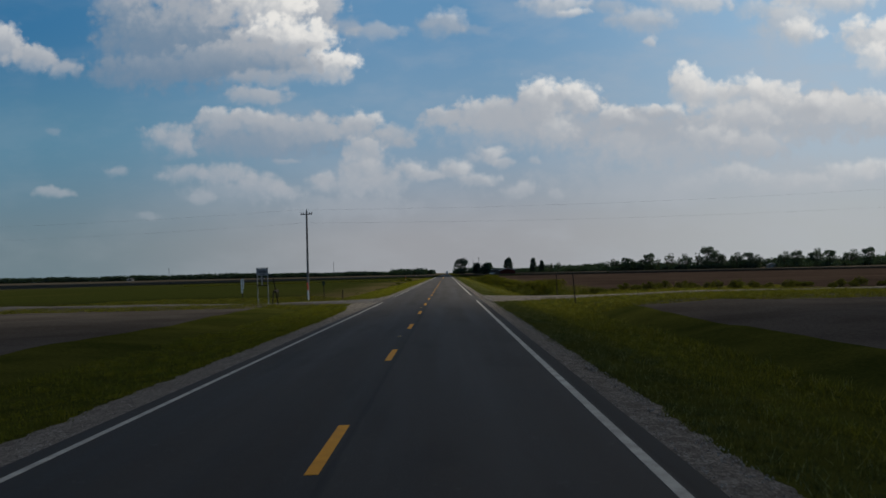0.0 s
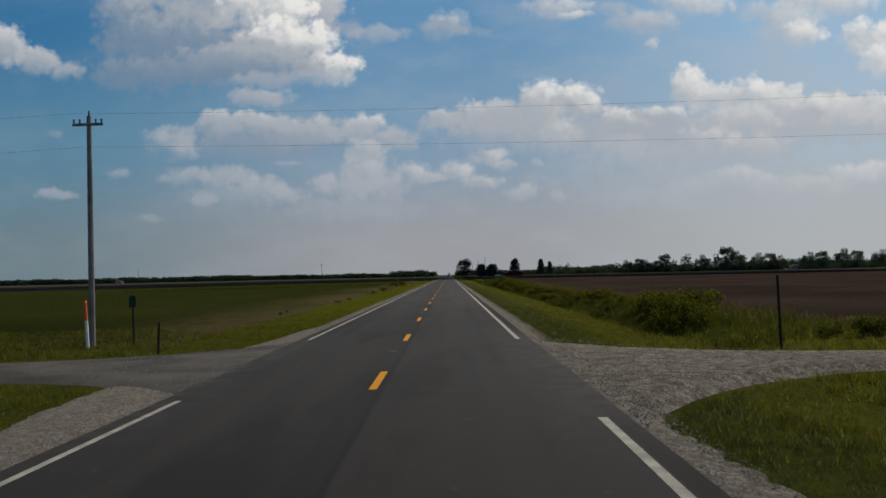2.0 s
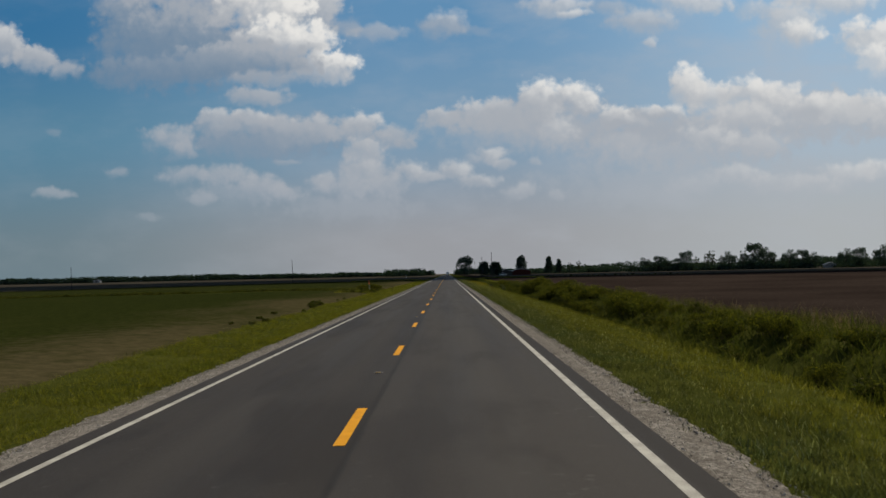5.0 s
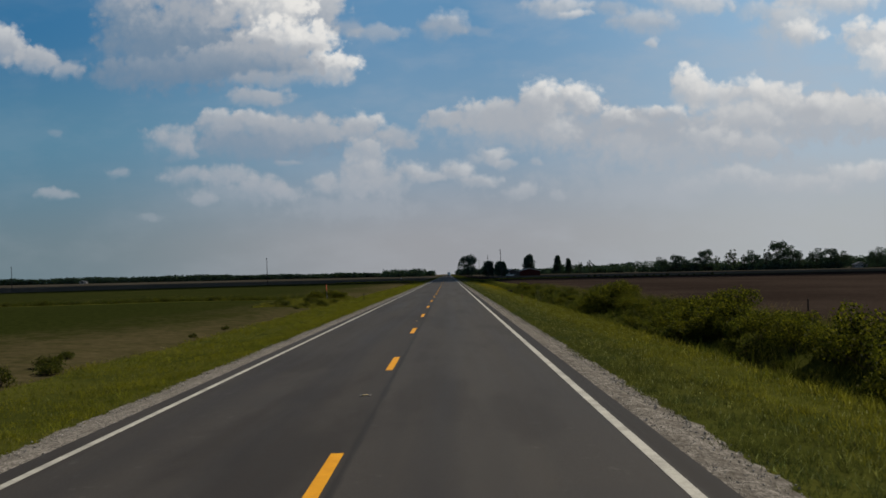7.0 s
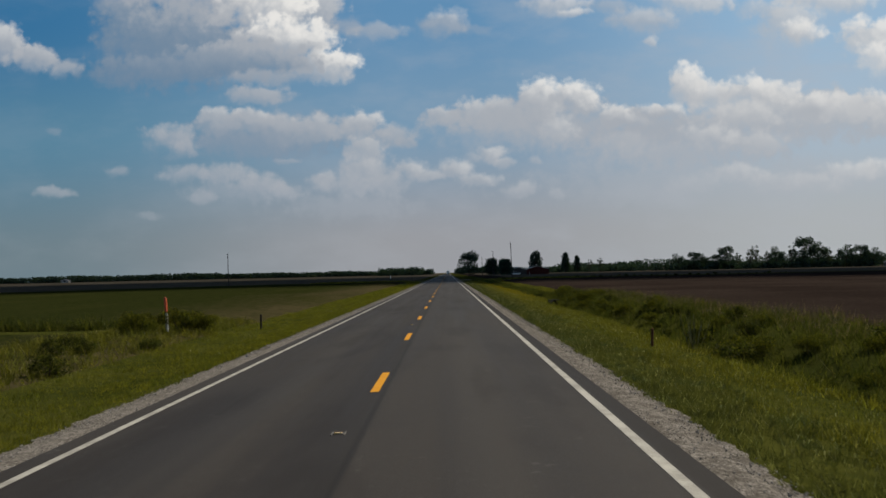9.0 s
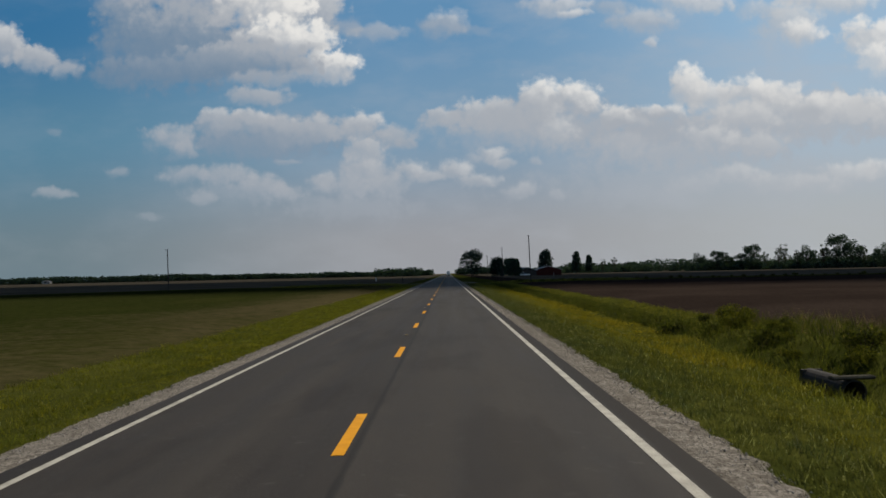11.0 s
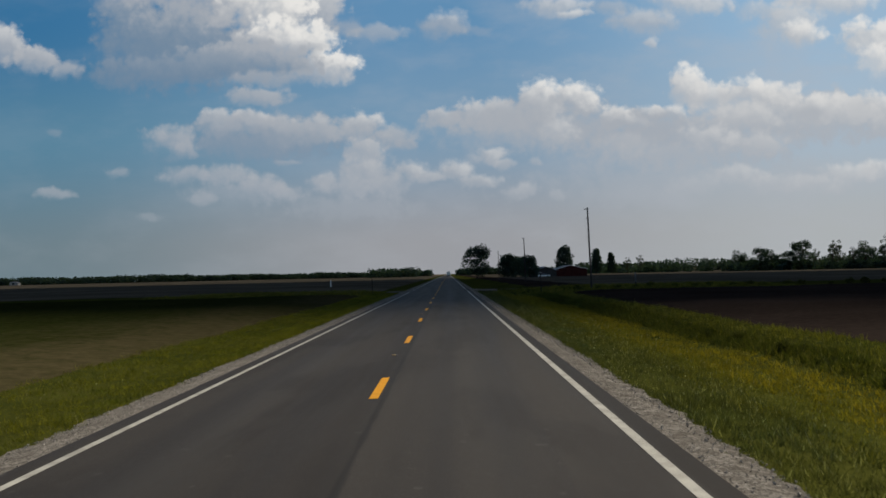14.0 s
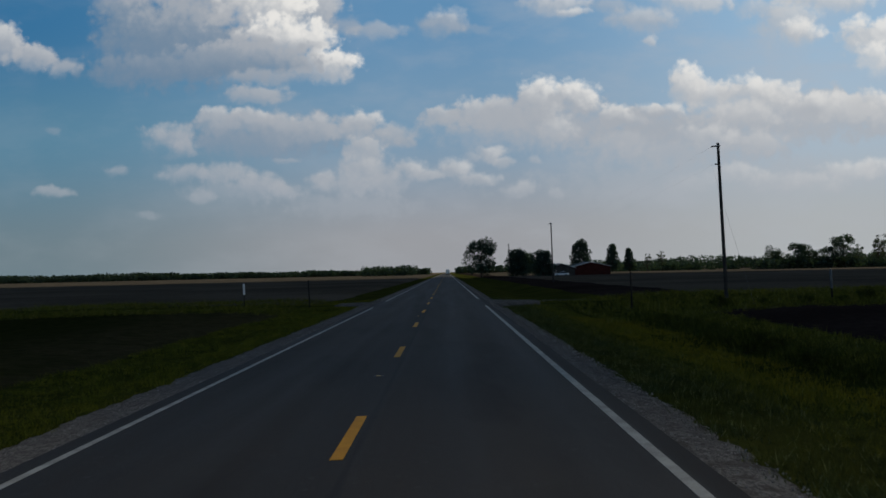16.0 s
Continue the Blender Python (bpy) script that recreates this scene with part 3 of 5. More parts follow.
def foliage(name, dark, light, tip, drift=(0.85, 0.95, 1.2)):
    def build(t, co, b):
        geo = t.nodes.new("ShaderNodeNewGeometry").outputs["Random Per Island"]
        k = maths(t, "ADD", maths(t, "MULTIPLY", geo, 0.6), maths(t, "MULTIPLY", fbm(t, co, 0.8, 3), 0.4))
        c = mixed(t, step(t, k, 0.2, 0.75), dark, light)
        c = mixed(t, step(t, geo, 0.9, 0.97), c, tip)
        c = mixed(t, step(t, fbm(t, co, 0.5, 4, 0.6), 0.46, 0.66), c, mixed(t, 1.0, c, drift, "MULTIPLY"))
        c = mixed(t, step(t, fbm(t, co, 2.4, 4, 0.65), 0.34, 0.62), mixed(t, 1.0, c, (0.55, 0.6, 0.62), "MULTIPLY"), mixed(t, 1.0, c, (1.12, 1.12, 1.05), "MULTIPLY"))
        t.links.new(c, b.inputs["Base Color"])
        b.inputs["Specular IOR Level"].default_value = 0.02
        through_leaf = t.nodes.new("ShaderNodeBsdfTranslucent")
        t.links.new(mixed(t, 1.0, c, (1.2, 1.22, 0.5), "MULTIPLY"), through_leaf.inputs[0])
        both = node(t, "ShaderNodeMixShader", 0.45, b.outputs[0], through_leaf.outputs[0])
        t.links.new(both.outputs[0], t.nodes["Material Output"].inputs[0])
    return material(name, build, 0.65)


# distance haze is put into these leaf colours: lighter and bluer than the foliage
HAZED_LEAF = foliage("hazed_tree_leaves", (0.034, 0.056, 0.052), (0.062, 0.094, 0.080), (0.085, 0.115, 0.09))
PALE_LEAF = foliage("sparse_pale_leaves", (0.05, 0.066, 0.056), (0.085, 0.1, 0.08), (0.11, 0.12, 0.09))
BUSH_LEAF = foliage("bush_leaves", (0.034, 0.040, 0.009), (0.105, 0.102, 0.016), (0.135, 0.125, 0.022))
WEED_LEAF = foliage("weed_leaves", (0.030, 0.038, 0.010), (0.078, 0.080, 0.020), (0.12, 0.105, 0.045))
GRASS = foliage("verge_grass", (0.066, 0.066, 0.014), (0.158, 0.146, 0.031), (0.23, 0.21, 0.10))
LUSH_GRASS = foliage("lush_verge_grass", (0.042, 0.047, 0.019), (0.100, 0.102, 0.042), (0.26, 0.26, 0.16), (0.72, 0.85, 1.15))
BRIGHT_GRASS = foliage("bright_verge_grass", (0.085, 0.085, 0.014), (0.178, 0.168, 0.026), (0.20, 0.18, 0.06), (0.75, 0.85, 1.0))
DRY_GRASS = foliage("dry_grass", (0.13, 0.105, 0.014), (0.24, 0.188, 0.025), (0.27, 0.22, 0.07))
SEED = foliage("seed_heads", (0.15, 0.145, 0.08), (0.27, 0.255, 0.16), (0.42, 0.40, 0.28))
BARK = mottled("bark", (0.035, 0.028, 0.022), (0.075, 0.06, 0.048), 1.5, 0.95, 12, 0.8, 0.03)
POLE_WOOD = mottled("weathered_pole_wood", (0.11, 0.108, 0.106), (0.23, 0.226, 0.222), 1.2, 0.85, 25, 0.5, 0.01)
DARK_METAL = mottled("dark_rusty_steel", (0.016, 0.014, 0.013), (0.04, 0.033, 0.028), 3.0, 0.7, 15, 0.3, 0.003)
GREY_STEEL = mottled("galvanised_steel", (0.16, 0.165, 0.17), (0.30, 0.30, 0.305), 2.0, 0.5, 15, 0.2, 0.002)
WHITE_PLASTIC = mottled("white_plastic", (0.60, 0.60, 0.58), (0.78, 0.78, 0.76), 2.0, 0.5, 15, 0.1, 0.002)
ORANGE = mottled("orange_plastic", (0.55, 0.07, 0.02), (0.70, 0.12, 0.03), 2.0, 0.5, 15, 0.1, 0.002)
SIGN_FACE = mottled("faded_sign_face", (0.20, 0.22, 0.24), (0.29, 0.31, 0.33), 1.5, 0.6, 15, 0.1, 0.002)
INK = mottled("dark_print", (0.03, 0.035, 0.05), (0.06, 0.065, 0.08), 2.0, 0.6, 15, 0.1, 0.001)
PORCELAIN = mottled("brown_porcelain", (0.05, 0.03, 0.022), (0.09, 0.055, 0.04), 4.0, 0.25, 10, 0.1, 0.002)
WIRE = mottled("dull_aluminium_wire", (0.10, 0.10, 0.10), (0.16, 0.16, 0.16), 2.0, 0.5, 10, 0.1, 0.001)

# ---------------- driveways ----------------


def driveway(name, which, far_x, mat, label):
    """A side road that flares out to meet the paved edge."""
    side, y_near, y_far, run, half, z_end = DRIVES[which]
    verts, faces = [], []
    steps = 26
    for i in range(steps + 1):
        k = i / steps
        x = (PAVED - 0.02) + (far_x - PAVED) * k * k
        flare = math.exp(-(x - PAVED) / run)
        mid = (y_near + y_far) / 2
        lo, hi = mid - half - (mid - half - y_near) * flare, mid + half + (y_far - mid - half) * flare
        z = -0.128 + (z_end + 0.128) * min(1, (x - PAVED) / 9.0) if x < PAVED + 9 else terrain(side * x, mid) + 0.12
        for j in range(9):
            y = lo + (hi - lo) * j / 8
            edge = 0.42 if j in (0, 8) else 0.0
            verts.append((side * x, y, z - edge + 0.012 * noise.noise(Vector((x, y, 2.0)))))
    for i in range(steps):
        for j in range(8):
            q = (i * 9 + j, i * 9 + j + 1, (i + 1) * 9 + j + 1, (i + 1) * 9 + j)
            faces.append(q if side < 0 else q[::-1])
    return tagged(mesh_object(name, verts, faces, [mat], None, True), label, "driveway", kind="structure")


TRACK = material("packed_gravel", lambda t, co, b: gravel_build(t, co, b, 0.9, (0.052, 0.047, 0.041)), 0.95)
OLD_ASPHALT = mottled("patched_side_road", (0.05, 0.046, 0.042), (0.105, 0.098, 0.089), 0.5, 0.85, 60, 0.5, 0.01)
driveway("gravel_side_road_east", 0, 60.0, TRACK, "gravel side road flaring out to the paved edge")
driveway("paved_side_road_west", 1, 60.0, OLD_ASPHALT, "patched side road with a gravel apron")
driveway("gravel_lane_east", 2, 7.5, TRACK, "gravel farm lane joining the road")
driveway("gravel_lane_west", 3, 7.0, TRACK, "gravel farm lane joining the road")

# ---------------- trees ----------------


def tree(name, height, width, trunk_share, leaves, leaf, label, crown="round", mat=None):
    """A tree: tapered trunk, limbs and a crown of leaf clumps."""
    top = thing(name, (0, 0, -300), label, "tree")
    bm = bmesh.new()
    base = height * trunk_share
    r = max(0.12, height * 0.018)
    bend = Vector((rng.uniform(-0.03, 0.03) * height, rng.uniform(-0.03, 0.03) * height, 0))
    rod(bm, (0, 0, -0.4), Vector((0, 0, base)) + bend * 0.4, r * 1.25, r, 8)
    rod(bm, Vector((0, 0, base)) + bend * 0.4, Vector((0, 0, height * 0.86)) + bend, r, r * 0.25, 7)
    part("trunk", bm, BARK, top)
    clumps, limbs = [], bmesh.new()
    count = {"open": 26, "round": 22, "oval": 46, "cone": 46}[crown]
    for i in range(count):
        h = (i + rng.uniform()) / count if crown in ("oval", "cone") else rng.uniform(0.0, 1.0)
        if crown == "cone":
            reach = (1.0 - h) ** 0.6 * 0.85 + 0.15
        elif crown == "oval":
            reach = math.sqrt(max(0.12, 1 - (1.45 * h - 0.55) ** 2))
        else:
            reach = math.sqrt(max(0.06, 1 - (1.55 * h - 0.7) ** 2))
        a = i * 2.4 + rng.uniform(-0.5, 0.5)
        out = width / 2 * reach * rng.uniform(0.45, 0.9)
        c = Vector((math.cos(a) * out, math.sin(a) * out, base + (height - base) * (0.06 + 0.86 * h))) + bend * h
        start = Vector((0, 0, base * 0.9 + (c.z - base) * 0.45)) + bend * 0.5
        rod(limbs, start, c, r * 0.32, r * 0.08, 5)
        size = width * {"open": 0.15, "round": 0.19, "oval": 0.2, "cone": 0.17}[crown] * rng.uniform(0.75, 1.25)
        clumps.append((c, size))
    part("limbs", limbs, BARK, top)
    pts = []
    per = leaves // count
    for c, size in clumps:
        d = rng.normal(size=(per, 3))
        d /= np.linalg.norm(d, axis=1)[:, None]
        rad = size * rng.uniform(0.35, 1.15, (per, 1)) ** 0.6
        pts.append(np.array(c) + d * rad * np.array([1.0, 1.0, 0.8]))
    quads("crown", leaf_quads(np.concatenate(pts), leaf), mat or HAZED_LEAF, top)
    return top


DARK_TREE = "dark leafy broadleaf tree at the field edge"
ROUND_TREES = [tree("broadleaf_tree", 16, 14, 0.16, 3200, 0.42, DARK_TREE) for _ in range(2)]
OVAL_TREE = tree("oval_tree", 15, 8.2, 0.05, 6500, 0.36, "dense oval dark green tree by the farmyard", "oval")
CONE_TREE = tree("pointed_tree", 15, 8.0, 0.05, 6000, 0.34, "pointed dark green tree by the farmyard", "cone")
OPEN_TREE = tree("open_broadleaf_tree", 12.5, 12.5, 0.12, 6000, 0.30, "wide rounded leafy tree beside the road", "round")
SPARSE_TREE = tree("sparse_tree", 14, 6.5, 0.2, 700, 0.36, "thin half-bare tree with pale leaves", "open", PALE_LEAF)
LOW_TREE = tree("low_tree", 9, 8, 0.04, 5200, 0.32, "low dense dark tree near the farmhouse", "oval")


def plant(model, x, y, scale, z=None, group="", turn=None, label=""):
    ob = copy_thing(model, pose(x, y, terrain(x, y) - 0.05 if z is None else z, 0, 0, rng.uniform(0, 360) if turn is None else turn))
    ob.scale = (scale * rng.uniform(0.92, 1.08), scale * rng.uniform(0.92, 1.08), scale)
    if group:
        ob["group"] = group
    if label:
        ob["label"] = label
    return ob


plant(OPEN_TREE, 13.25, 745, 1.05)
plant(LOW_TREE, 26.2, 748, 1.05, group="farm trees")
plant(LOW_TREE, 32.6, 722, 0.92, group="farm trees")
plant(LOW_TREE, 42.0, 890, 1.2, group="farm trees")
plant(OVAL_TREE, 55.0, 790, 0.93, group="farm trees")
plant(CONE_TREE, 86.3, 894, 1.0, group="farm trees")
plant(CONE_TREE, 95.1, 892, 0.84, group="farm trees")
plant(SPARSE_TREE, 102.7, 886, 0.66, group="farm trees")
plant(SPARSE_TREE, 111.6, 892, 0.76, group="farm trees")
# field-edge trees: (across, model, scale)
EDGE_TREES = [(165, 0, 0.72), (173, 1, 0.78), (181, 0, 0.7), (190, 1, 0.66), (197, 1, 1.0), (206, 3, 0.85), (213, 3, 1.0), (220, 3, 1.2), (226, 3, 0.9),
              (232, 0, 0.92), (243, 3, 1.15), (254, 1, 1.35), (262, 0, 1.1), (268, 3, 1.05), (280, 0, 0.95), (292, 1, 0.95), (299, 0, 0.8), (326, 0, 0.95),
              (341, 1, 1.0), (356, 0, 1.1), (372, 1, 1.0), (390, 0, 1.0), (410, 1, 1.1), (432, 0, 1.0), (456, 1, 1.0), (480, 0, 0.9)]
for ex, kind, scale in EDGE_TREES:
    plant((ROUND_TREES + [OVAL_TREE, SPARSE_TREE])[kind], ex, 876 + rng.uniform(-4, 6), scale, group="trees at the far field edge")
for model in ROUND_TREES + [OVAL_TREE, CONE_TREE, OPEN_TREE, SPARSE_TREE, LOW_TREE]:
    for o in (*model.children_recursive, model):
        bpy.data.objects.remove(o)


def far_wood(name, runs, leaf, label):
    """Distant woods as many leaf clumps: runs of (x0, y0, x1, y1, height, count)."""
    pts = []
    for x0, y0, x1, y1, h, count in runs:
        for i in range(count):
            k = rng.uniform()
            x, y = x0 + (x1 - x0) * k, y0 + (y1 - y0) * k + rng.uniform(-15, 15)
            tall = h * (0.9 + 0.35 * noise.noise(Vector((x * 0.012, y * 0.01, 1.0))) + 0.15 * noise.noise(Vector((x * 0.08, y * 0.05, 3.0))))
            m = 60
            d = rng.normal(size=(m, 3))
            d *= (rng.uniform(0.1, 1.0, (m, 1)) ** 0.5) / np.linalg.norm(d, axis=1)[:, None]
            pts.append(np.array([x, y, terrain(x, y) + tall * 0.38]) + d * np.array([h * 0.6, h * 0.5, tall * 0.6]))
    ob = quads(name, leaf_quads(np.concatenate(pts), leaf), HAZED_LEAF)
    return tagged(ob, label, "woods", kind="stuff")


far_wood("far_woods", [(-1150, 1420, -300, 1420, 9.5, 1000), (-330, 1430, -20, 1480, 8.5, 400), (-75, 1260, -30, 1255, 10, 40), (14, 1500, 160, 1450, 9, 150), (120, 1250, 640, 1200, 12, 420), (-2100, 1500, -1100, 1450, 14, 650)], 1.25,
         "dark band of distant woods on the horizon")
far_wood("hedgerow", [(160, 884, 303, 884, 6.0, 300), (318, 892, 560, 892, 6.0, 300), (60, 1000, 170, 960, 6, 160)], 0.8, "dense dark hedgerow below the field-edge trees")

# ---------------- poles and wires ----------------


DARK_POLE = mottled("dark_pole_wood", (0.035, 0.031, 0.028), (0.075, 0.068, 0.06), 1.2, 0.85, 25, 0.5, 0.01)


def utility_pole(at, height, lean, arm, label):
    p = thing("utility_pole", at, label, "utility pole", "wooden utility poles", 0)
    bm = bmesh.new()
    rod(bm, (0, 0, -0.6), (lean * height, 0, height), 0.125, 0.085, 12)
    part("shaft", bm, POLE_WOOD if arm else DARK_POLE, p)
    if arm:
        y = -0.13
        bm = bmesh.new()
        block(bm, (lean * height, y, height - 0.32), (1.15, 0.08, 0.10), 0.01)
        part("crossarm", bm, POLE_WOOD, p)
        for dx in (-0.52, -0.3, 0.3, 0.52):
            bm = bmesh.new()
            rod(bm, (lean * height + dx, y, height - 0.27), (lean * height + dx, y, height - 0.12), 0.028, 0.04, 8)
            part("insulator", bm, PORCELAIN, p)
        bm = bmesh.new()
        rod(bm, (lean * height, 0, height - 0.05), (lean * height, 0, height + 0.22), 0.045, 0.03, 8)
        part("top_pin", bm, PORCELAIN, p)
    else:
        bm = bmesh.new()
        rod(bm, (lean * height, 0, height - 0.18), (lean * height - 0.42, 0, height - 0.22), 0.04, 0.05, 8)
        part("insulator", bm, PORCELAIN, p)
        bm = bmesh.new()
        rod(bm, (lean * height * 0.86, 0, height - 1.35), (lean * height * 0.86 - 0.26, 0, height - 1.33), 0.035, 0.045, 8)
        part("insulator", bm, PORCELAIN, p)
        bm = bmesh.new()
        block(bm, (lean * height - 0.02, -0.02, height - 0.2), (0.28, 0.26, 0.07), 0.01)
        part("bracket", bm, GREY_STEEL, p)
    return p


utility_pole((-12.0, 87.9, 0.0), 8.5, 0.012, True, "weathered grey wooden utility pole with a short crossarm")
utility_pole((-96.0, 88.5, terrain(-96, 88)), 8.8, 0.0, True, "weathered grey wooden utility pole with a short crossarm")
utility_pole((74.0, 88.0, terrain(74, 88)), 10.7, 0.0, True, "weathered grey wooden utility pole with a short crossarm")
RIGHT_POLE = "tall dark wooden utility pole with side insulators"
utility_pole((18.75, 483.0, -0.3), 9.8, -0.012, False, RIGHT_POLE)
for px, py, ph in ((18.3, 572, 9.6), (17.6, 662, 9.0), (17.0, 860, 9.2)):
    utility_pole((px, py, terrain(px, py)), ph, 0.0, False, RIGHT_POLE)
for px, py in ((-59.2, 488), (-153, 505)):
    utility_pole((px, py, terrain(px, py)), 9.0, 0.0, False, RIGHT_POLE)


def cable(name, a, b, sag, r=0.0045):
    """One hanging wire, swept as a single tube."""
    a, b = Vector(a), Vector(b)
    steps, sides = 14, 5
    along = (b - a).normalized()
    across = along.cross(Vector((0, 0, 1))).normalized()
    up = across.cross(along)
    bm = bmesh.new()
    rings = []
    for i in range(steps + 1):
        k = i / steps
        c = a.lerp(b, k) - Vector((0, 0, sag * 4 * k * (1 - k)))
        rings.append([bm.verts.new(c + across * (math.cos(2 * math.pi * q / sides) * r) + up * (math.sin(2 * math.pi * q / sides) * r)) for q in range(sides)])
    for p, q in zip(rings, rings[1:]):
        for n in range(sides):
            m = (n + 1) % sides
            bm.faces.new((p[n], p[m], q[m], q[n]))
    bm.faces.new(rings[0][::-1])
    bm.faces.new(rings[-1])
    me = bpy.data.meshes.new(name)
    bm.to_mesh(me)
    bm.free()
    me.materials.append(WIRE)
    return tagged(new(name, me), "thin dull metal power line sagging between poles", "power line")


cable("power_line", (-11.9, 87.9, 8.6), (74, 88.0, 10.9 + terrain(74, 88)), 0.9, 0.0035)
cable("power_line", (-11.9, 87.9, 7.35), (74, 88.0, 8.7 + terrain(74, 88)), 0.8, 0.0035)
cable("power_line", (-12.1, 87.9, 8.65), (-96, 88.5, 8.9 + terrain(-96, 88)), 1.0, 0.0035)
cable("power_line", (-12.1, 87.9, 7.35), (-96, 88.5, 7.2 + terrain(-96, 88)), 0.9, 0.0035)
cable("power_line", (18.2, 483, 9.25), (17.9, 572, 9.2 + terrain(18.3, 572)), 0.8, 0.002)
cable("power_line", (18.35, 483, 8.15), (18.0, 572, 8.1 + terrain(18.3, 572)), 0.8, 0.002)
cable("power_line", (17.9, 572, 9.2 + terrain(18.3, 572)), (17.2, 662, 8.7 + terrain(17.6, 662)), 0.9, 0.002)
cable("guy_wire", (18.2, 483, 8.0), (17.9, 475.4, -0.3), 0.0, 0.004)

# ---------------- roadside things ----------------


def fence_post(at, height, lean, r, label, mat=None):
    p = thing("fence_post", at, label, "fence post")
    bm = bmesh.new()
    rod(bm, (0, 0, -0.3), (lean * height, 0, height), r, r * 0.9, 8)
    part("shaft", bm, mat or DARK_METAL, p)
    return p


POST = "thin dark rusty steel fence post in the grass"
fence_post((11.2, 80.8, -0.35), 2.0, -0.01, 0.045, POST)
fence_post((11.2, 69.3, -0.4), 2.0, -0.07, 0.045, POST)
fence_post((-8.25, 83.9, -0.05), 0.85, 0.08, 0.045, "short dark wooden post leaning in the grass")
fence_post((12.4, 481.0, -0.4), 2.0, 0.0, 0.06, POST)
fence_post((-8.6, 491.0, -0.3), 2.1, -0.02, 0.05, POST)
fence_post((-7.7, 281, -0.4), 0.75, 0.02, 0.05, "short dark wooden post in the grass")
fence_post((7.9, 267.0, -0.65), 0.62, 0.06, 0.05, "short rusty steel stake in the verge grass", mottled("rusty_stake", (0.08, 0.035, 0.02), (0.13, 0.06, 0.03), 3, 0.8, 10, 0.3, 0.003))
tp = fence_post((23.0, 477.4, -0.65), 2.0, -0.02, 0.06, "dark post with a pale weathered top")
part("sleeve", rod(bmesh.new(), (-0.012, 0, 0.95), (-0.04, 0, 2.03), 0.075, 0.075, 10), POLE_WOOD, tp, "pale grey sleeve")


def green_post_sign():
    p = thing("sign_post", (-10.5, 88.1, -0.2), "dark thin post with a small dark sign seen edge-on", "sign")
    part("shaft", rod(bmesh.new(), (0, 0, -0.3), (0, 0, 1.9), 0.04, 0.04, 8), DARK_METAL, p)
    part("sign_plate", block(bmesh.new(), (0, -0.05, 1.65), (0.26, 0.015, 0.42), 0.004), mottled("dark_green_plate", (0.018, 0.03, 0.026), (0.03, 0.05, 0.04), 3, 0.6, 10, 0.1, 0.002), p)


green_post_sign()


def marker(at, tall, share, lean, label):
    """A pipeline marker: a white tube with an orange upper part."""
    p = thing("marker_post", at, label, "marker post", "orange and white marker posts")
    cut = tall * share
    part("white_tube", rod(bmesh.new(), (0, 0, -0.3), (lean * cut, 0, cut), 0.062, 0.062, 12), WHITE_PLASTIC, p)
    part("orange_tube", rod(bmesh.new(), (lean * cut, 0, cut + 0.002), (lean * tall, 0, tall), 0.066, 0.066, 12), ORANGE, p, "orange upper tube")
    part("cap", rod(bmesh.new(), (lean * tall, 0, tall), (lean * tall, 0, tall + 0.05), 0.07, 0.045, 12), ORANGE, p)
    return p


marker((-11.88, 87.2, 0.0), 1.52, 0.55, -0.05, "orange and white tubular marker post beside a utility pole")
marker((-11.1, 277.5, -0.15), 1.5, 0.58, -0.05, "orange and white tubular marker post in a weedy bush")


def notice_board():
    p = thing("notice_board", (-13.1, 71.8, 0.0), "faded grey field notice board on two posts with a lower rail", "sign")
    for x in (-0.41, 0.41):
        part("post", rod(bmesh.new(), (x, 0, -0.4), (x, 0, 2.92), 0.036, 0.036, 10), GREY_STEEL, p)
    part("board", block(bmesh.new(), (0, -0.07, 2.62), (0.93, 0.03, 0.56), 0.006), SIGN_FACE, p)
    part("cap_rail", block(bmesh.new(), (0, -0.07, 2.945), (0.97, 0.06, 0.03), 0.005), DARK_METAL, p)
    part("lower_rail", block(bmesh.new(), (0, -0.06, 1.55), (0.84, 0.04, 0.09), 0.006), DARK_METAL, p)
    for z, w, h in ((2.78, 0.45, 0.04), (2.68, 0.7, 0.06), (2.57, 0.62, 0.05), (2.44, 0.4, 0.05)):
        part("print_bar", block(bmesh.new(), (0, -0.089, z), (w, 0.008, h)), INK, p)
    part("cross_upright", block(bmesh.new(), (-0.05, -0.03, 1.98), (0.10, 0.02, 0.78), 0.004), GREY_STEEL, p)
    part("cross_bar", block(bmesh.new(), (-0.05, -0.045, 2.1), (0.42, 0.02, 0.08), 0.004), GREY_STEEL, p)


notice_board()


def small_white_sign():
    p = thing("small_sign", (-18.0, 86.4, 0.05), "small white sign with dark print on a thin stake", "sign")
    part("stake", rod(bmesh.new(), (0, 0, -0.3), (0, 0, 1.95), 0.03, 0.03, 8), DARK_METAL, p)
    part("plate", block(bmesh.new(), (0, -0.045, 1.62), (0.30, 0.015, 0.92), 0.004), WHITE_PLASTIC, p)
    part("lower_plate", block(bmesh.new(), (-0.05, -0.045, 0.93), (0.18, 0.015, 0.36), 0.004), WHITE_PLASTIC, p)
    for z, w in ((1.94, 0.18), (1.77, 0.11), (1.61, 0.15), (1.45, 0.10), (1.30, 0.14)):
        part("print_bar", block(bmesh.new(), (0.02, -0.056, z), (w, 0.006, 0.07)), INK, p)


small_white_sign()


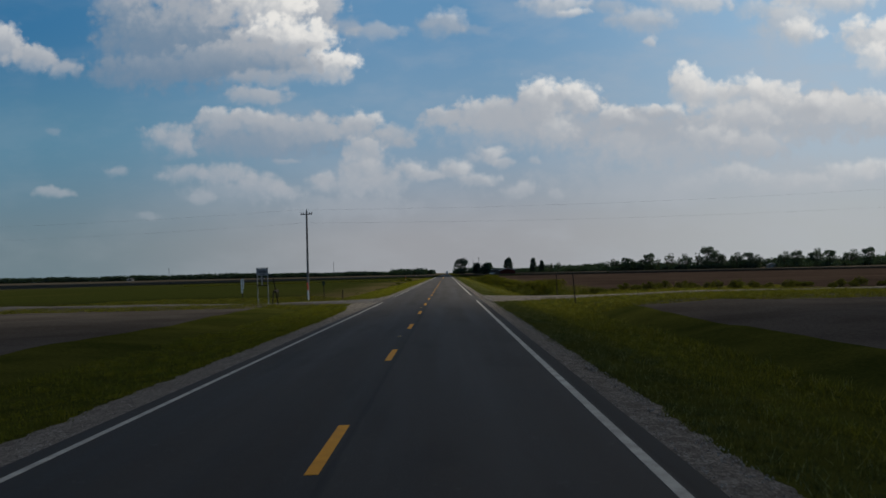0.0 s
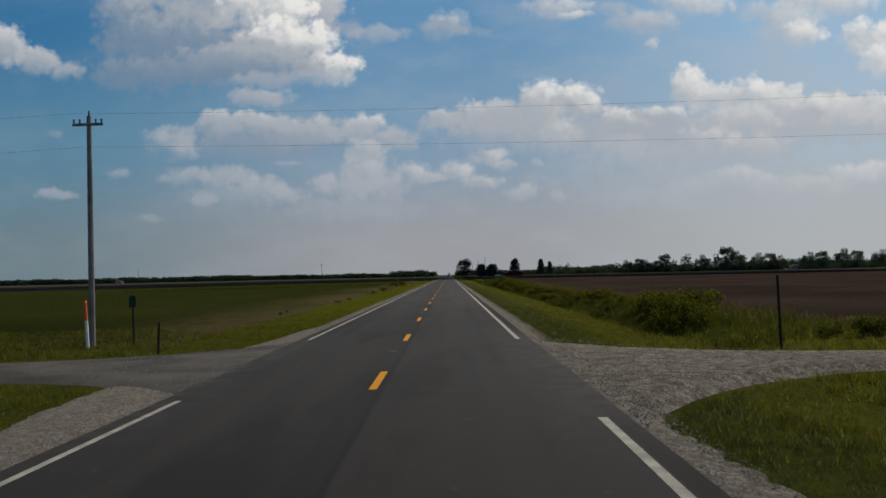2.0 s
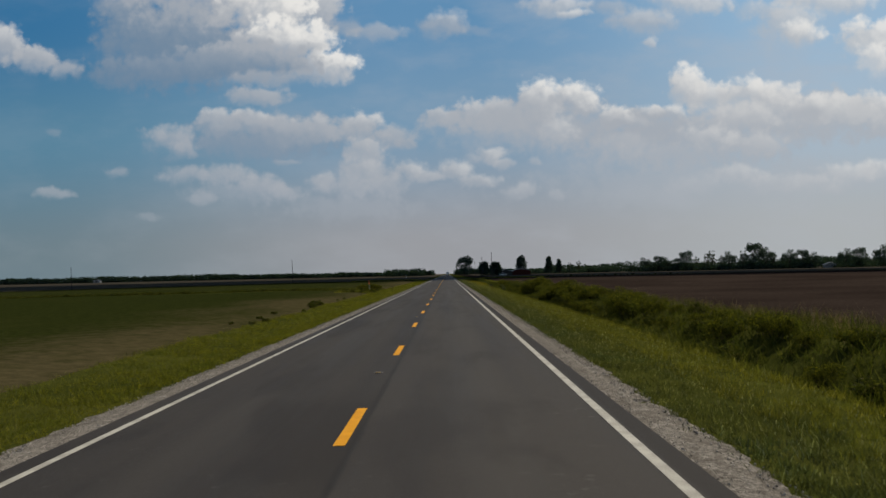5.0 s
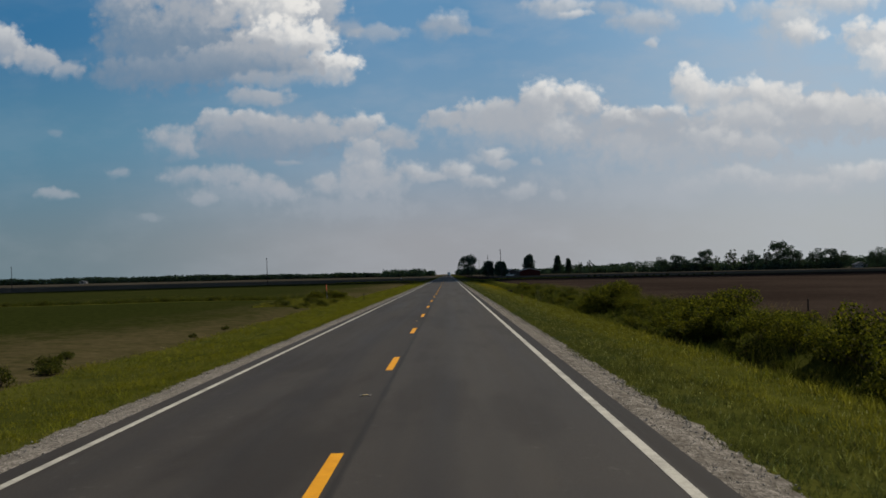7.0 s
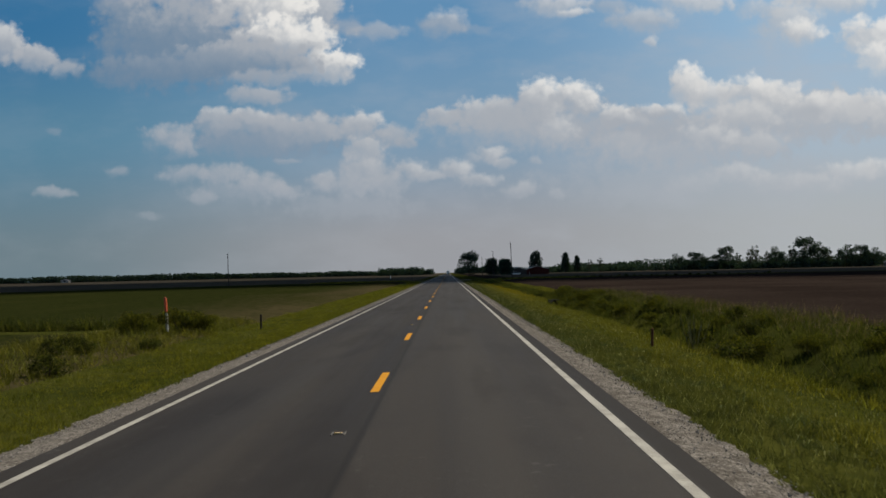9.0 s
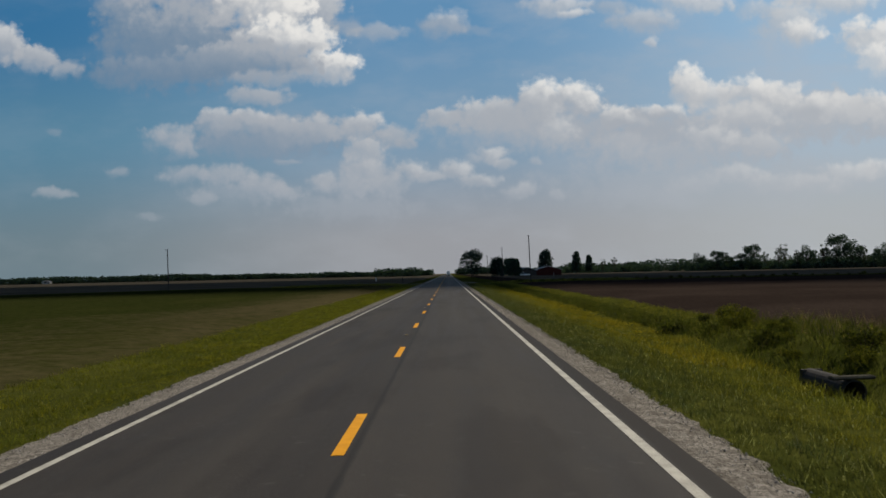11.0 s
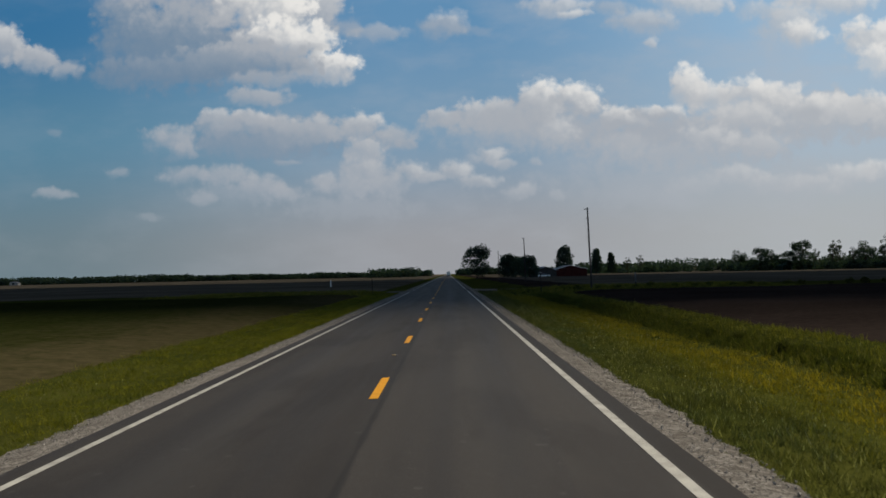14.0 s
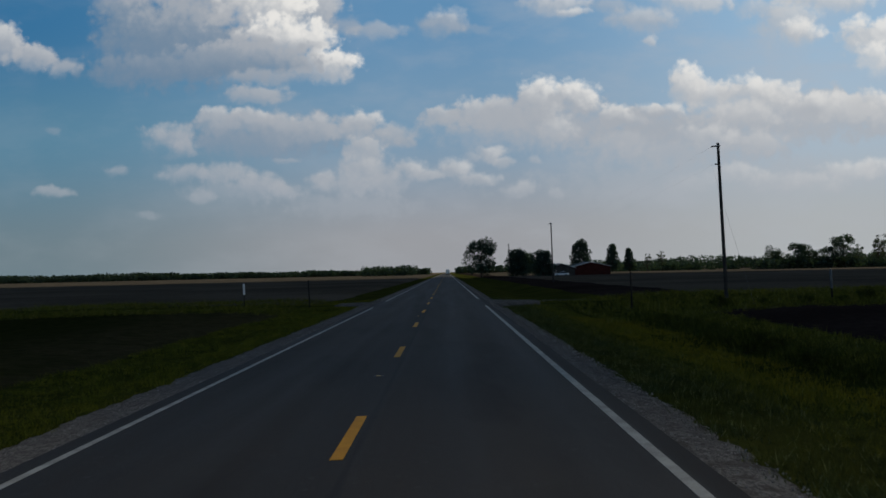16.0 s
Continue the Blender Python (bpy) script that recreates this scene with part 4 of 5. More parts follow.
def pipe_gate():
    p = thing("pipe_frame", (-12.3, 72.6, 0.0), "dark bent steel pipe frame leaning in the grass", "pipe frame")
    part("short_leg", rod(bmesh.new(), (-0.05, -1.0, -0.2), (0.06, -0.95, 1.12), 0.045, 0.045, 8), DARK_METAL, p)
    part("top_bar", rod(bmesh.new(), (0.06, -0.95, 1.1), (0.14, 0.55, 1.14), 0.045, 0.045, 8), DARK_METAL, p)
    part("box", block(bmesh.new(), (0.1, -0.1, 1.0), (0.22, 0.8, 0.14), 0.01), DARK_METAL, p)
    part("back_leg", rod(bmesh.new(), (0.14, 0.5, 0.55), (0.14, 0.55, 1.14), 0.04, 0.04, 8), DARK_METAL, p)
    part("leaning_pole", rod(bmesh.new(), (0.0, 1.35, -0.2), (-0.14, 0.15, 2.1), 0.05, 0.045, 8), DARK_METAL, p)


pipe_gate()


def white_marker(at):
    p = thing("delineator", at, "white reflector marker plate on a dark stake", "marker post")
    part("stake", rod(bmesh.new(), (0, 0, -0.3), (0, 0, 1.9), 0.035, 0.035, 8), DARK_METAL, p)
    part("plate", block(bmesh.new(), (0, -0.045, 1.45), (0.17, 0.02, 0.9), 0.005), WHITE_PLASTIC, p)


white_marker((-15.1, 499.2, -0.2))

HOLLOW = mottled("corrugated_pipe", (0.03, 0.028, 0.026), (0.06, 0.055, 0.05), 2.0, 0.8, 10, 0.3, 0.004)

# headwall concrete coloured dark to stand in for the shade at the pipe mouth
SHADED_CONCRETE = mottled("shaded_concrete", (0.035, 0.034, 0.028), (0.08, 0.076, 0.062), 3.0, 0.9, 15, 0.6, 0.01)


def culvert(at, turn, r, label):
    """A pipe end that opens from a bank: tube with a real hollow, and a headwall slab."""
    p = thing("culvert", at, label, "culvert", turn=turn)
    bm = bmesh.new()
    n = 20
    rings = [(r, 0.0), (r, 2.4), (r * 0.88, 2.4), (r * 0.88, 0.0)]
    vs = [[bm.verts.new((math.cos(2 * math.pi * i / n) * rr, y, math.sin(2 * math.pi * i / n) * rr)) for i in range(n)] for rr, y in rings]
    for a in range(4):
        if a == 1:
            continue
        b2 = (a + 1) % 4
        for i in range(n):
            j = (i + 1) % n
            bm.faces.new((vs[a][i], vs[a][j], vs[b2][j], vs[b2][i]))
    part("pipe", bm, HOLLOW, p)
    part("end_plug", block(bmesh.new(), (0, 2.3, 0), (r * 1.9, 0.1, r * 1.9)), HOLLOW, p)
    part("headwall", block(bmesh.new(), (0, 0.12, r * 1.15), (r * 3.6, 0.3, r * 0.3), 0.03), SHADED_CONCRETE, p)


culvert((13.1, 68.3, -1.12), 0, 0.36, "dark culvert pipe end under a worn concrete slab")
culvert((-12.2, 74.8, -0.58), 0, 0.3, "dark culvert pipe end under a worn concrete slab")


# ---------------- farm ----------------
RED_SIDING = mottled("dark_red_siding", (0.04, 0.012, 0.010), (0.065, 0.018, 0.015), 0.8, 0.8, 20, 0.4, 0.01)
DARK_SIDING = mottled("dark_siding", (0.04, 0.038, 0.036), (0.07, 0.066, 0.062), 0.8, 0.8, 20, 0.4, 0.01)
PALE_SIDING = mottled("pale_siding", (0.2, 0.2, 0.195), (0.28, 0.28, 0.27), 0.8, 0.7, 20, 0.3, 0.01)
ROOF_METAL = mottled("dull_roof_metal", (0.10, 0.10, 0.105), (0.17, 0.17, 0.175), 0.7, 0.6, 20, 0.3, 0.01)
TRIM = mottled("white_trim", (0.5, 0.5, 0.49), (0.65, 0.65, 0.63), 2, 0.6, 10, 0.1, 0.002)
WINDOW_GLASS = mottled("window_glass", (0.025, 0.03, 0.035), (0.04, 0.045, 0.05), 1.0, 0.1, 10, 0.02, 0.001)


def farm_building(name, at, turn, w, d, eave, ridge, wall, label, windows):
    p = thing(name, at, label, "farm building", turn=turn)
    bm = bmesh.new()
    pts = [(-w / 2, 0), (w / 2, 0), (w / 2, eave), (0, ridge), (-w / 2, eave)]
    front = [bm.verts.new((x, -d / 2, z - (0.5 if z == 0 else 0))) for x, z in pts]
    back = [bm.verts.new((x, d / 2, z - (0.5 if z == 0 else 0))) for x, z in pts]
    bm.faces.new(front)
    bm.faces.new(back[::-1])
    for i in range(5):
        j = (i + 1) % 5
        bm.faces.new((front[j], front[i], back[i], back[j]))
    part("shell", bm, wall, p)
    for sgn in (-1, 1):
        bm = bmesh.new()
        rise = ridge - eave
        run = w / 2 + 0.35
        top, low = ridge + 0.06, ridge + 0.06 - rise * run / (w / 2)
        vs = [bm.verts.new(v) for v in ((0, -d / 2 - 0.35, top), (sgn * run, -d / 2 - 0.35, low), (sgn * run, d / 2 + 0.35, low), (0, d / 2 + 0.35, top))]
        lo = [bm.verts.new((v.co.x, v.co.y, v.co.z + 0.12)) for v in vs]
        bm.faces.new(vs)
        bm.faces.new(lo[::-1])
        for i in range(4):
            j = (i + 1) % 4
            bm.faces.new((vs[i], vs[j], lo[j], lo[i]))
        roof = part("roof_slope", bm, ROOF_METAL, p)
        bm = bmesh.new()
        rod(bm, (0, -d / 2 - 0.37, top + 0.04), (sgn * run, -d / 2 - 0.37, low + 0.04), 0.10, 0.10, 4)
        part("verge_board", bm, TRIM, p, "pale roof edge board")
    for wx2, wz2, ww, wh in windows:
        win = part("window", block(bmesh.new(), (wx2, -d / 2 - 0.02, wz2), (ww, 0.06, wh), 0.01), TRIM, p)
        part("pane", block(bmesh.new(), (wx2, -d / 2 - 0.055, wz2), (ww * 0.8, 0.02, wh * 0.82)), WINDOW_GLASS, win)
    return p


farm_building("barn", (50.0, 742, terrain(50, 742)), 0, 13.0, 18, 2.7, 4.3, RED_SIDING, "low dark red barn with a pale-edged roof", [])
farm_building("farmhouse", (39.0, 735, terrain(39, 735)), 8, 9.0, 10, 2.5, 4.0, DARK_SIDING, "low dark farmhouse among trees", [(-2.2, 1.5, 0.9, 1.0)])
farm_building("pale_farmhouse", (317, 884, terrain(317, 884)), -10, 9.0, 8, 2.8, 4.6, PALE_SIDING, "pale farmhouse in a gap of the trees", [(-3, 1.8, 1.2, 1.4), (0.5, 1.8, 1.2, 1.4), (3.2, 1.8, 1.2, 1.4)])
farm_building("pale_shed", (-480, 1380, terrain(-480, 1380)), 5, 9, 9, 2.5, 4.0, PALE_SIDING, "pale shed in front of distant woods", [(0, 1.8, 4, 3.4)])

BLACK_RUBBER = mottled("tyre_rubber", (0.012, 0.012, 0.012), (0.025, 0.025, 0.025), 4, 0.8, 10, 0.2, 0.003)
WHITE_BODY = mottled("white_vehicle_paint", (0.68, 0.68, 0.67), (0.76, 0.76, 0.75), 1.0, 0.3, 10, 0.05, 0.002)


def wheels(p, spots, r, w):
    for x, y in spots:
        wheel = part("wheel", rod(bmesh.new(), (x - w / 2, y, r), (x + w / 2, y, r), r * 0.6, r * 0.6, 14), GREY_STEEL, p)
        bm = bmesh.new()
        rod(bm, (x - w / 2 + 0.02, y, r), (x + w / 2 - 0.02, y, r), r, r, 18)
        part("tyre", bm, BLACK_RUBBER, wheel)


def box_truck(at):
    p = thing("box_truck", at, "white box truck far ahead on the road", "truck")
    part("cargo_box", block(bmesh.new(), (0, 0, 2.25), (2.45, 6.2, 2.6), 0.04), WHITE_BODY, p)
    part("cab", block(bmesh.new(), (0, 4.1, 1.55), (2.2, 1.9, 1.9), 0.15), WHITE_BODY, p)
    part("chassis", block(bmesh.new(), (0, 0.8, 0.78), (1.6, 8.0, 0.3), 0.03), DARK_METAL, p)
    part("rear_door", block(bmesh.new(), (0, -3.12, 2.2), (2.2, 0.05, 2.3), 0.01), WHITE_PLASTIC, p)
    part("bumper", block(bmesh.new(), (0, -3.15, 0.6), (2.3, 0.12, 0.16), 0.02), DARK_METAL, p)
    wheels(p, ((-0.98, -1.9), (0.98, -1.9), (-0.98, 4.0), (0.98, 4.0)), 0.46, 0.3)


box_truck((1.7, 1000.0, -0.05))


def parked_car(at, turn):
    p = thing("parked_car", at, "white car parked in the farmyard", "car", turn=turn)
    bm = bmesh.new()
    block(bm, (0, 0, 0.62), (1.75, 4.4, 0.6), 0.12)
    part("body", bm, WHITE_BODY, p)
    bm = bmesh.new()
    made = bmesh.ops.create_cube(bm, size=1.0, matrix=Matrix.Translation((0, -0.2, 1.15)) @ Matrix.Diagonal((1.55, 2.5, 0.55, 1)))
    for v in made["verts"]:
        if v.co.z > 1.15:
            v.co.x *= 0.82
            v.co.y = -0.2 + (v.co.y + 0.2) * 0.62
    part("cabin", bm, WINDOW_GLASS, p, "dark glazed cabin")
    part("roof_panel", block(bmesh.new(), (0, -0.2, 1.44), (1.26, 1.5, 0.04), 0.015), WHITE_BODY, p)
    wheels(p, ((-0.8, -1.35), (0.8, -1.35), (-0.8, 1.35), (0.8, 1.35)), 0.32, 0.2)


parked_car((36.4, 704, terrain(36.4, 704) - 0.02), 80)

# ---------------- road reflectors ----------------
REFLECTOR_LENS = mottled("amber_lens", (0.45, 0.28, 0.08), (0.6, 0.42, 0.16), 6, 0.2, 10, 0.05, 0.001)


CASTING = mottled("worn_cast_steel", (0.055, 0.052, 0.048), (0.13, 0.125, 0.115), 12.0, 0.7, 6, 0.3, 0.003)


def reflector():
    p = thing("road_reflector", (-0.14, 102.9, 0.0), "worn steel pavement reflector set in the centre line", "road reflector", "pavement reflectors")
    for x in (-0.085, 0.085):
        part("rail", block(bmesh.new(), (x, 0, 0.002), (0.022, 0.26, 0.018), 0.004), CASTING, p)
    part("base", block(bmesh.new(), (0, 0, 0.0), (0.15, 0.12, 0.018), 0.003), CASTING, p)
    part("lens", block(bmesh.new(), (0, -0.02, 0.014), (0.10, 0.05, 0.016), 0.003), REFLECTOR_LENS, p)
    return p


first = reflector()
for k in range(-4, 24):
    if k:
        copy_thing(first, pose(-0.14, 102.9 + 24.38 * k, -0.004))

# ---------------- unseen shadow-casting clouds high above ---------


def vapour(name, thin):
    """Cloud: white, letting a share of the sunlight through."""
    def build(t, co, b):
        b.inputs["Base Color"].default_value = (0.85, 0.85, 0.85, 1)
        clear = t.nodes.new("ShaderNodeBsdfTransparent")
        puff = step(t, fbm(t, co, 0.02, 4), 0.3, 0.7, thin * 0.7, thin * 1.3)
        both = node(t, "ShaderNodeMixShader", puff, b.outputs[0], clear.outputs[0])
        t.links.new(both.outputs[0], t.nodes["Material Output"].inputs[0])
    return material(name, build, 1.0)


def drifting_cloud(shadow, half_x, half_y, thin, label, turn=0.0):
    """A cumulus cloud so placed that its shadow falls round the given spot of ground."""
    height = 1200.0
    reach = height / math.tan(SUN_ELEVATION)
    top = thing("cumulus_cloud", (shadow[0] + math.sin(SUN_TURN) * reach, shadow[1] + math.cos(SUN_TURN) * reach, height), label, "cloud", turn=turn)
    top["kind"] = "structure"
    bm = bmesh.new()
    bmesh.ops.create_icosphere(bm, subdivisions=5, radius=1.0)
    for v in bm.verts:
        n = v.co.normalized()
        lump = 1.0 + 0.10 * noise.noise(n * 2.2 + Vector((shadow[1] * 0.01, 0, 0))) + 0.06 * noise.noise(n * 6.0)
        v.co = Vector((n.x * half_x * lump, n.y * half_y * lump, max(n.z, -0.25) * 110 * (1.0 + 0.5 * noise.noise(n * 5.0))))
    part("cloud_body", bm, vapour("cloud_vapour", thin), top)


drifting_cloud((150, -216), 480, 282, 0.5, "white cumulus cloud whose shadow lies across the road")
# unseen extra cloud, added only to draw out the edge of the first shadow
drifting_cloud((150, -190), 500, 315, 0.84, "unseen thin cloud added to prolong the first cloud's shadow")
# added out of view so that less sun reaches the distant trees
drifting_cloud((40, 1160), 900, 450, 0.62, "unseen thin cloud added to dim the far trees and woods")
drifting_cloud((40, 600), 620, 150, 0.1, "broad white cumulus cloud shading the far fields", -17)

# ---------------- bushes and weeds ----------------


def bush(name, w, h, leaves, leaf, mat, label):
    top = thing(name, (0, 0, -300), label, "bush")
    stems = bmesh.new()
    pts = []
    lobes = 13
    for i in range(lobes):
        a, r = i * 2.4, w / 2 * math.sqrt((i + 0.4) / lobes) * 0.8
        c = Vector((math.cos(a) * r, math.sin(a) * r, h * rng.uniform(0.25, 0.80) * (1 - 0.35 * (r / w * 2) ** 2)))
        rod(stems, (c.x * 0.3, c.y * 0.3, -0.1), c, 0.022, 0.008, 5)
        m = leaves // lobes
        d = rng.normal(size=(m, 3))
        d /= np.linalg.norm(d, axis=1)[:, None]
        rad = rng.uniform(0.2, 1.1, (m, 1)) ** 0.6
        q = np.array(c) + d * rad * np.array([w * 0.17, w * 0.17, h * 0.24]) * rng.uniform(0.75, 1.2)
        q[:, 2] = np.abs(q[:, 2])
        pts.append(q)
    part("stems", stems, BARK, top)
    quads("leaves", leaf_quads(np.concatenate(pts), leaf), mat, top)
    return top


SHRUBS = [bush("shrub", 3.0, 1.7, 4600, 0.052, BUSH_LEAF, "dense leafy green shrub in the roadside ditch") for _ in range(3)]
WEEDS = [bush("weed_clump", 1.3, 0.8, 1400, 0.042, WEED_LEAF, "clump of leafy weeds beside the field") for _ in range(3)]


def scatter(models, spots, group):
    for x, y, sc in spots:
        plant(models[int(rng.integers(len(models)))], x, y, sc, group=group)


ditch = "shrubs along the ditch"
scatter(SHRUBS, [(11.9, 92.6, 0.95), (12.3, 95.0, 1.12), (12.1, 97.8, 1.1), (12.8, 101.0, 0.95), (12.7, 104.5, 0.8), (13.3, 108.0, 0.8), (13.0, 112.5, 0.62), (12.6, 118.0, 0.5), (13.4, 124.0, 0.75), (13.0, 127.0, 0.62)], ditch)
spots = []
y = 131.0
while y < 330:
    big = 0.55 + 0.16 * math.sin(y * 0.31) + (0.22 if 180 < y < 226 else 0.0) - (0.16 if y > 250 else 0.0)
    spots.append((11.9 + rng.uniform(-0.9, 1.6), y, max(0.25, big * rng.uniform(0.75, 1.2))))
    y += rng.uniform(1.6, 3.6) * (0.75 if 196 < y < 250 else 1.1)
scatter(SHRUBS, spots, ditch)
scatter(SHRUBS, [(12.0, 221.0, 0.95), (12.7, 222.6, 1.12), (13.4, 224.2, 0.85), (12.9, 203.0, 0.85), (13.3, 196.0, 0.8), (12.5, 188.5, 0.82), (11.6, 246.0, 0.95), (12.4, 247.4, 1.25), (11.8, 249.0, 1.05), (13.2, 248.2, 0.95)], ditch)
scatter(WEEDS, [(10.6 + rng.uniform(-0.6, 3.5), float(v), rng.uniform(0.5, 1.1)) for v in np.linspace(92, 332, 95)], "weeds along the ditch")
scatter(WEEDS, [(11.3 + rng.uniform(-0.5, 0.6), float(v), rng.uniform(0.3, 0.7)) for v in rng.uniform(335, 472, 30)], "weeds along the ditch")
scatter(WEEDS, [(-9.5 + rng.uniform(-0.8, 0.4), float(v), rng.uniform(0.2, 0.5)) for v in rng.uniform(96, 265, 16)], "weeds along the crop field")
scatter(WEEDS, [(-9.6, 206.5, 0.75), (-9.4, 209.0, 0.6), (-9.9, 210.2, 0.7), (-10.6, 213.0, 0.45), (-9.3, 204.0, 0.55)], "weeds along the crop field")
scatter(SHRUBS, [(-11.9, 276.2, 0.62), (-10.5, 277.9, 0.78), (-9.8, 278.2, 0.6), (-12.4, 277.2, 0.6)], "shrubs round the marker post")
scatter(WEEDS, [(-10.2 + rng.uniform(-3.5, 1.0), float(v), rng.uniform(0.5, 1.0)) for v in np.linspace(256, 270, 11)], "weeds round the marker post")
scatter(WEEDS, [(float(v), 281 + rng.uniform(-1.2, 1.2), rng.uniform(0.35, 0.9)) for v in rng.uniform(-75, -13, 22)], "weeds along the field ditch")
scatter(WEEDS, [(float(v), 474 + rng.uniform(-1.5, 2.5), rng.uniform(0.5, 1.0)) for v in np.linspace(16, 90, 36)], "weeds along the farm lane")
scatter(WEEDS, [(float(v), 83.5 + rng.uniform(-1.2, 2.5), rng.uniform(0.6, 1.2)) for v in np.linspace(14, 46, 34)], "weeds along the side road")
for model in SHRUBS + WEEDS:
    for o in (*model.children_recursive, model):
        bpy.data.objects.remove(o)


def dead_plant():
    p = thing("dead_plant", (9.6, 268.3, terrain(9.6, 268.3)), "dead pale dry plant with bare upright stalks", "dry plant")
    for i in range(14):
        a = i * 2.4
        r = 0.05 + 0.03 * i
        part("stalk", rod(bmesh.new(), (math.cos(a) * r * 0.4, math.sin(a) * r * 0.4, -0.05), (math.cos(a) * r * 1.3, math.sin(a) * r * 1.3, 0.85 + 0.5 * ((i * 7) % 5) / 5), 0.018, 0.008, 5), SEED, p)


dead_plant()
fence_post((15.6, 221.0, -0.45), 0.95, 0.02, 0.035, "thin grey stake behind the ditch shrubs")
culvert((9.9, 311.0, -0.82), 0, 0.26, "dark drain pipe end in the ditch")

# ---------------- grass and gravel ----------------


def on_drive(x, y):
    """True where a side road lies."""
    hit = np.zeros(len(x), bool)
    for side, y0, y1, run, half, level in DRIVES:
        mid = (y0 + y1) / 2
        flare = np.exp(-(np.abs(x) - PAVED) / run)
        lo, hi = mid - half - (mid - half - y0) * flare, mid + half + (y1 - mid - half) * flare
        hit |= (np.sign(x) == side) & (y > lo - 0.05) & (y < hi + 0.05)
    return hit


LATTICE = rng.uniform(0, 1, (64, 1024))


def clumps(x, y, cell):
    """Smooth uneven patches, 0 to 1, a cell's width across."""
    u, v = x / cell + 17.3, y / cell + 9.1
    i, j = np.floor(u).astype(int), np.floor(v).astype(int)
    a, b = u - i, v - j
    a, b = a * a * (3 - 2 * a), b * b * (3 - 2 * b)
    at = lambda p, q: LATTICE[p % 64, q % 1024]
    return (at(i, j) * (1 - a) + at(i + 1, j) * a) * (1 - b) + (at(i, j + 1) * (1 - a) + at(i + 1, j + 1) * a) * b


def blades(name, x0, x1, y0, y1, tufts, each, low, high, width, spread, mat, label, ragged=0.0):
    """Grass as tufts of slender blades, uneven in height and density."""
    tx, ty = rng.uniform(x0, x1, tufts), rng.uniform(y0, y1, tufts)
    keep = ~on_drive(tx, ty) & (clumps(tx, ty, 0.9) + 0.5 * clumps(tx, ty, 0.35) > rng.uniform(0.0, 0.75, tufts))
    if ragged:
        keep &= np.abs(tx) > grass_edge(1 if x0 > 0 else -1, ty) + ragged * rng.normal(0, 1, tufts)
    tx, ty = tx[keep], ty[keep]
    size = rng.uniform(low, high, len(tx)) * (0.5 + 0.65 * clumps(tx, ty, 0.7) + 0.35 * clumps(tx, ty, 3.1))
    x = np.repeat(tx, each) + rng.normal(0, spread, len(tx) * each)
    y = np.repeat(ty, each) + rng.normal(0, spread, len(tx) * each)
    h = np.repeat(size, each) * rng.uniform(0.5, 1.2, len(x))
    z = terrain_many(x, y) - 0.03
    a = rng.uniform(0, 2 * math.pi, len(x))
    lean = h * rng.uniform(0.15, 1.0, len(x))
    b = rng.uniform(0, 2 * math.pi, len(x))
    wx2, wy2 = np.cos(a) * width, np.sin(a) * width
    tri = np.stack([np.stack([x - wx2, y - wy2, z], 1), np.stack([x + wx2, y + wy2, z], 1),
                    np.stack([x + np.cos(b) * lean, y + np.sin(b) * lean, z + h], 1)], 1)
    return tagged(quads(name, tri, mat), label, "grass", kind="stuff")


blades("verge_grass", 4.46, 6.9, -4, 500, 62000, 9, 0.09, 0.2, 0.0065, 0.06, LUSH_GRASS, "green verge grass with pale seed heads beside the gravel", 0.07)
blades("gravel_edge_grass", 4.5, 5.3, -4, 440, 15000, 8, 0.06, 0.15, 0.008, 0.05, LUSH_GRASS, "short dense grass creeping over the gravel edge", 0.1)
blades("gravel_edge_grass", -5.7, -4.5, -4, 440, 15000, 8, 0.06, 0.15, 0.008, 0.05, BRIGHT_GRASS, "short dense grass creeping over the gravel edge", 0.1)
blades("outer_verge_grass", 6.2, 9.0, -4, 500, 46000, 8, 0.09, 0.2, 0.008, 0.08, GRASS, "yellow-green grass on the verge slope")
blades("verge_grass", -9.3, -4.58, -4, 510, 82000, 8, 0.08, 0.18, 0.0075, 0.08, BRIGHT_GRASS, "bright yellow-green verge grass beside the gravel", 0.07)
blades("ditch_grass", 10.3, 16.0, 84, 330, 16000, 6, 0.25, 0.6, 0.014, 0.08, WEED_LEAF, "rough weedy grass in the ditch")
blades("ditch_side_grass", 8.8, 10.4, -4, 328, 9000, 6, 0.15, 0.34, 0.013, 0.06, GRASS, "green grass on the ditch side")
blades("dry_ditch_grass", 7.7, 10.6, 316, 474, 12000, 6, 0.12, 0.22, 0.013, 0.06, DRY_GRASS, "yellowing grass along the ditch bottom")
blades("ditch_grass", 10.6, 14.0, 326, 474, 11000, 6, 0.12, 0.27, 0.013, 0.08, GRASS, "rough grass on the ditch bank")
blades("corner_grass", 9.0, 34, 56, 90, 14000, 7, 0.12, 0.28, 0.013, 0.08, GRASS, "rough grass round the side road")
blades("corner_grass", -34, -9.0, 66, 96, 12000, 7, 0.12, 0.25, 0.013, 0.08, GRASS, "rough grass round the side road")
blades("field_weeds", -14, -9.2, 255, 288, 3500, 6, 0.15, 0.4, 0.013, 0.08, GRASS, "rough weeds round the marker post")
blades("ditch_weeds", 10.7, 12.0, 328, 474, 6500, 6, 0.2, 0.42, 0.014, 0.08, WEED_LEAF, "dark weeds along the ditch bank")
blades("field_weeds", -80, -13, 279.8, 282.6, 5000, 6, 0.25, 0.7, 0.02, 0.1, WEED_LEAF, "dark weeds along the field ditch")
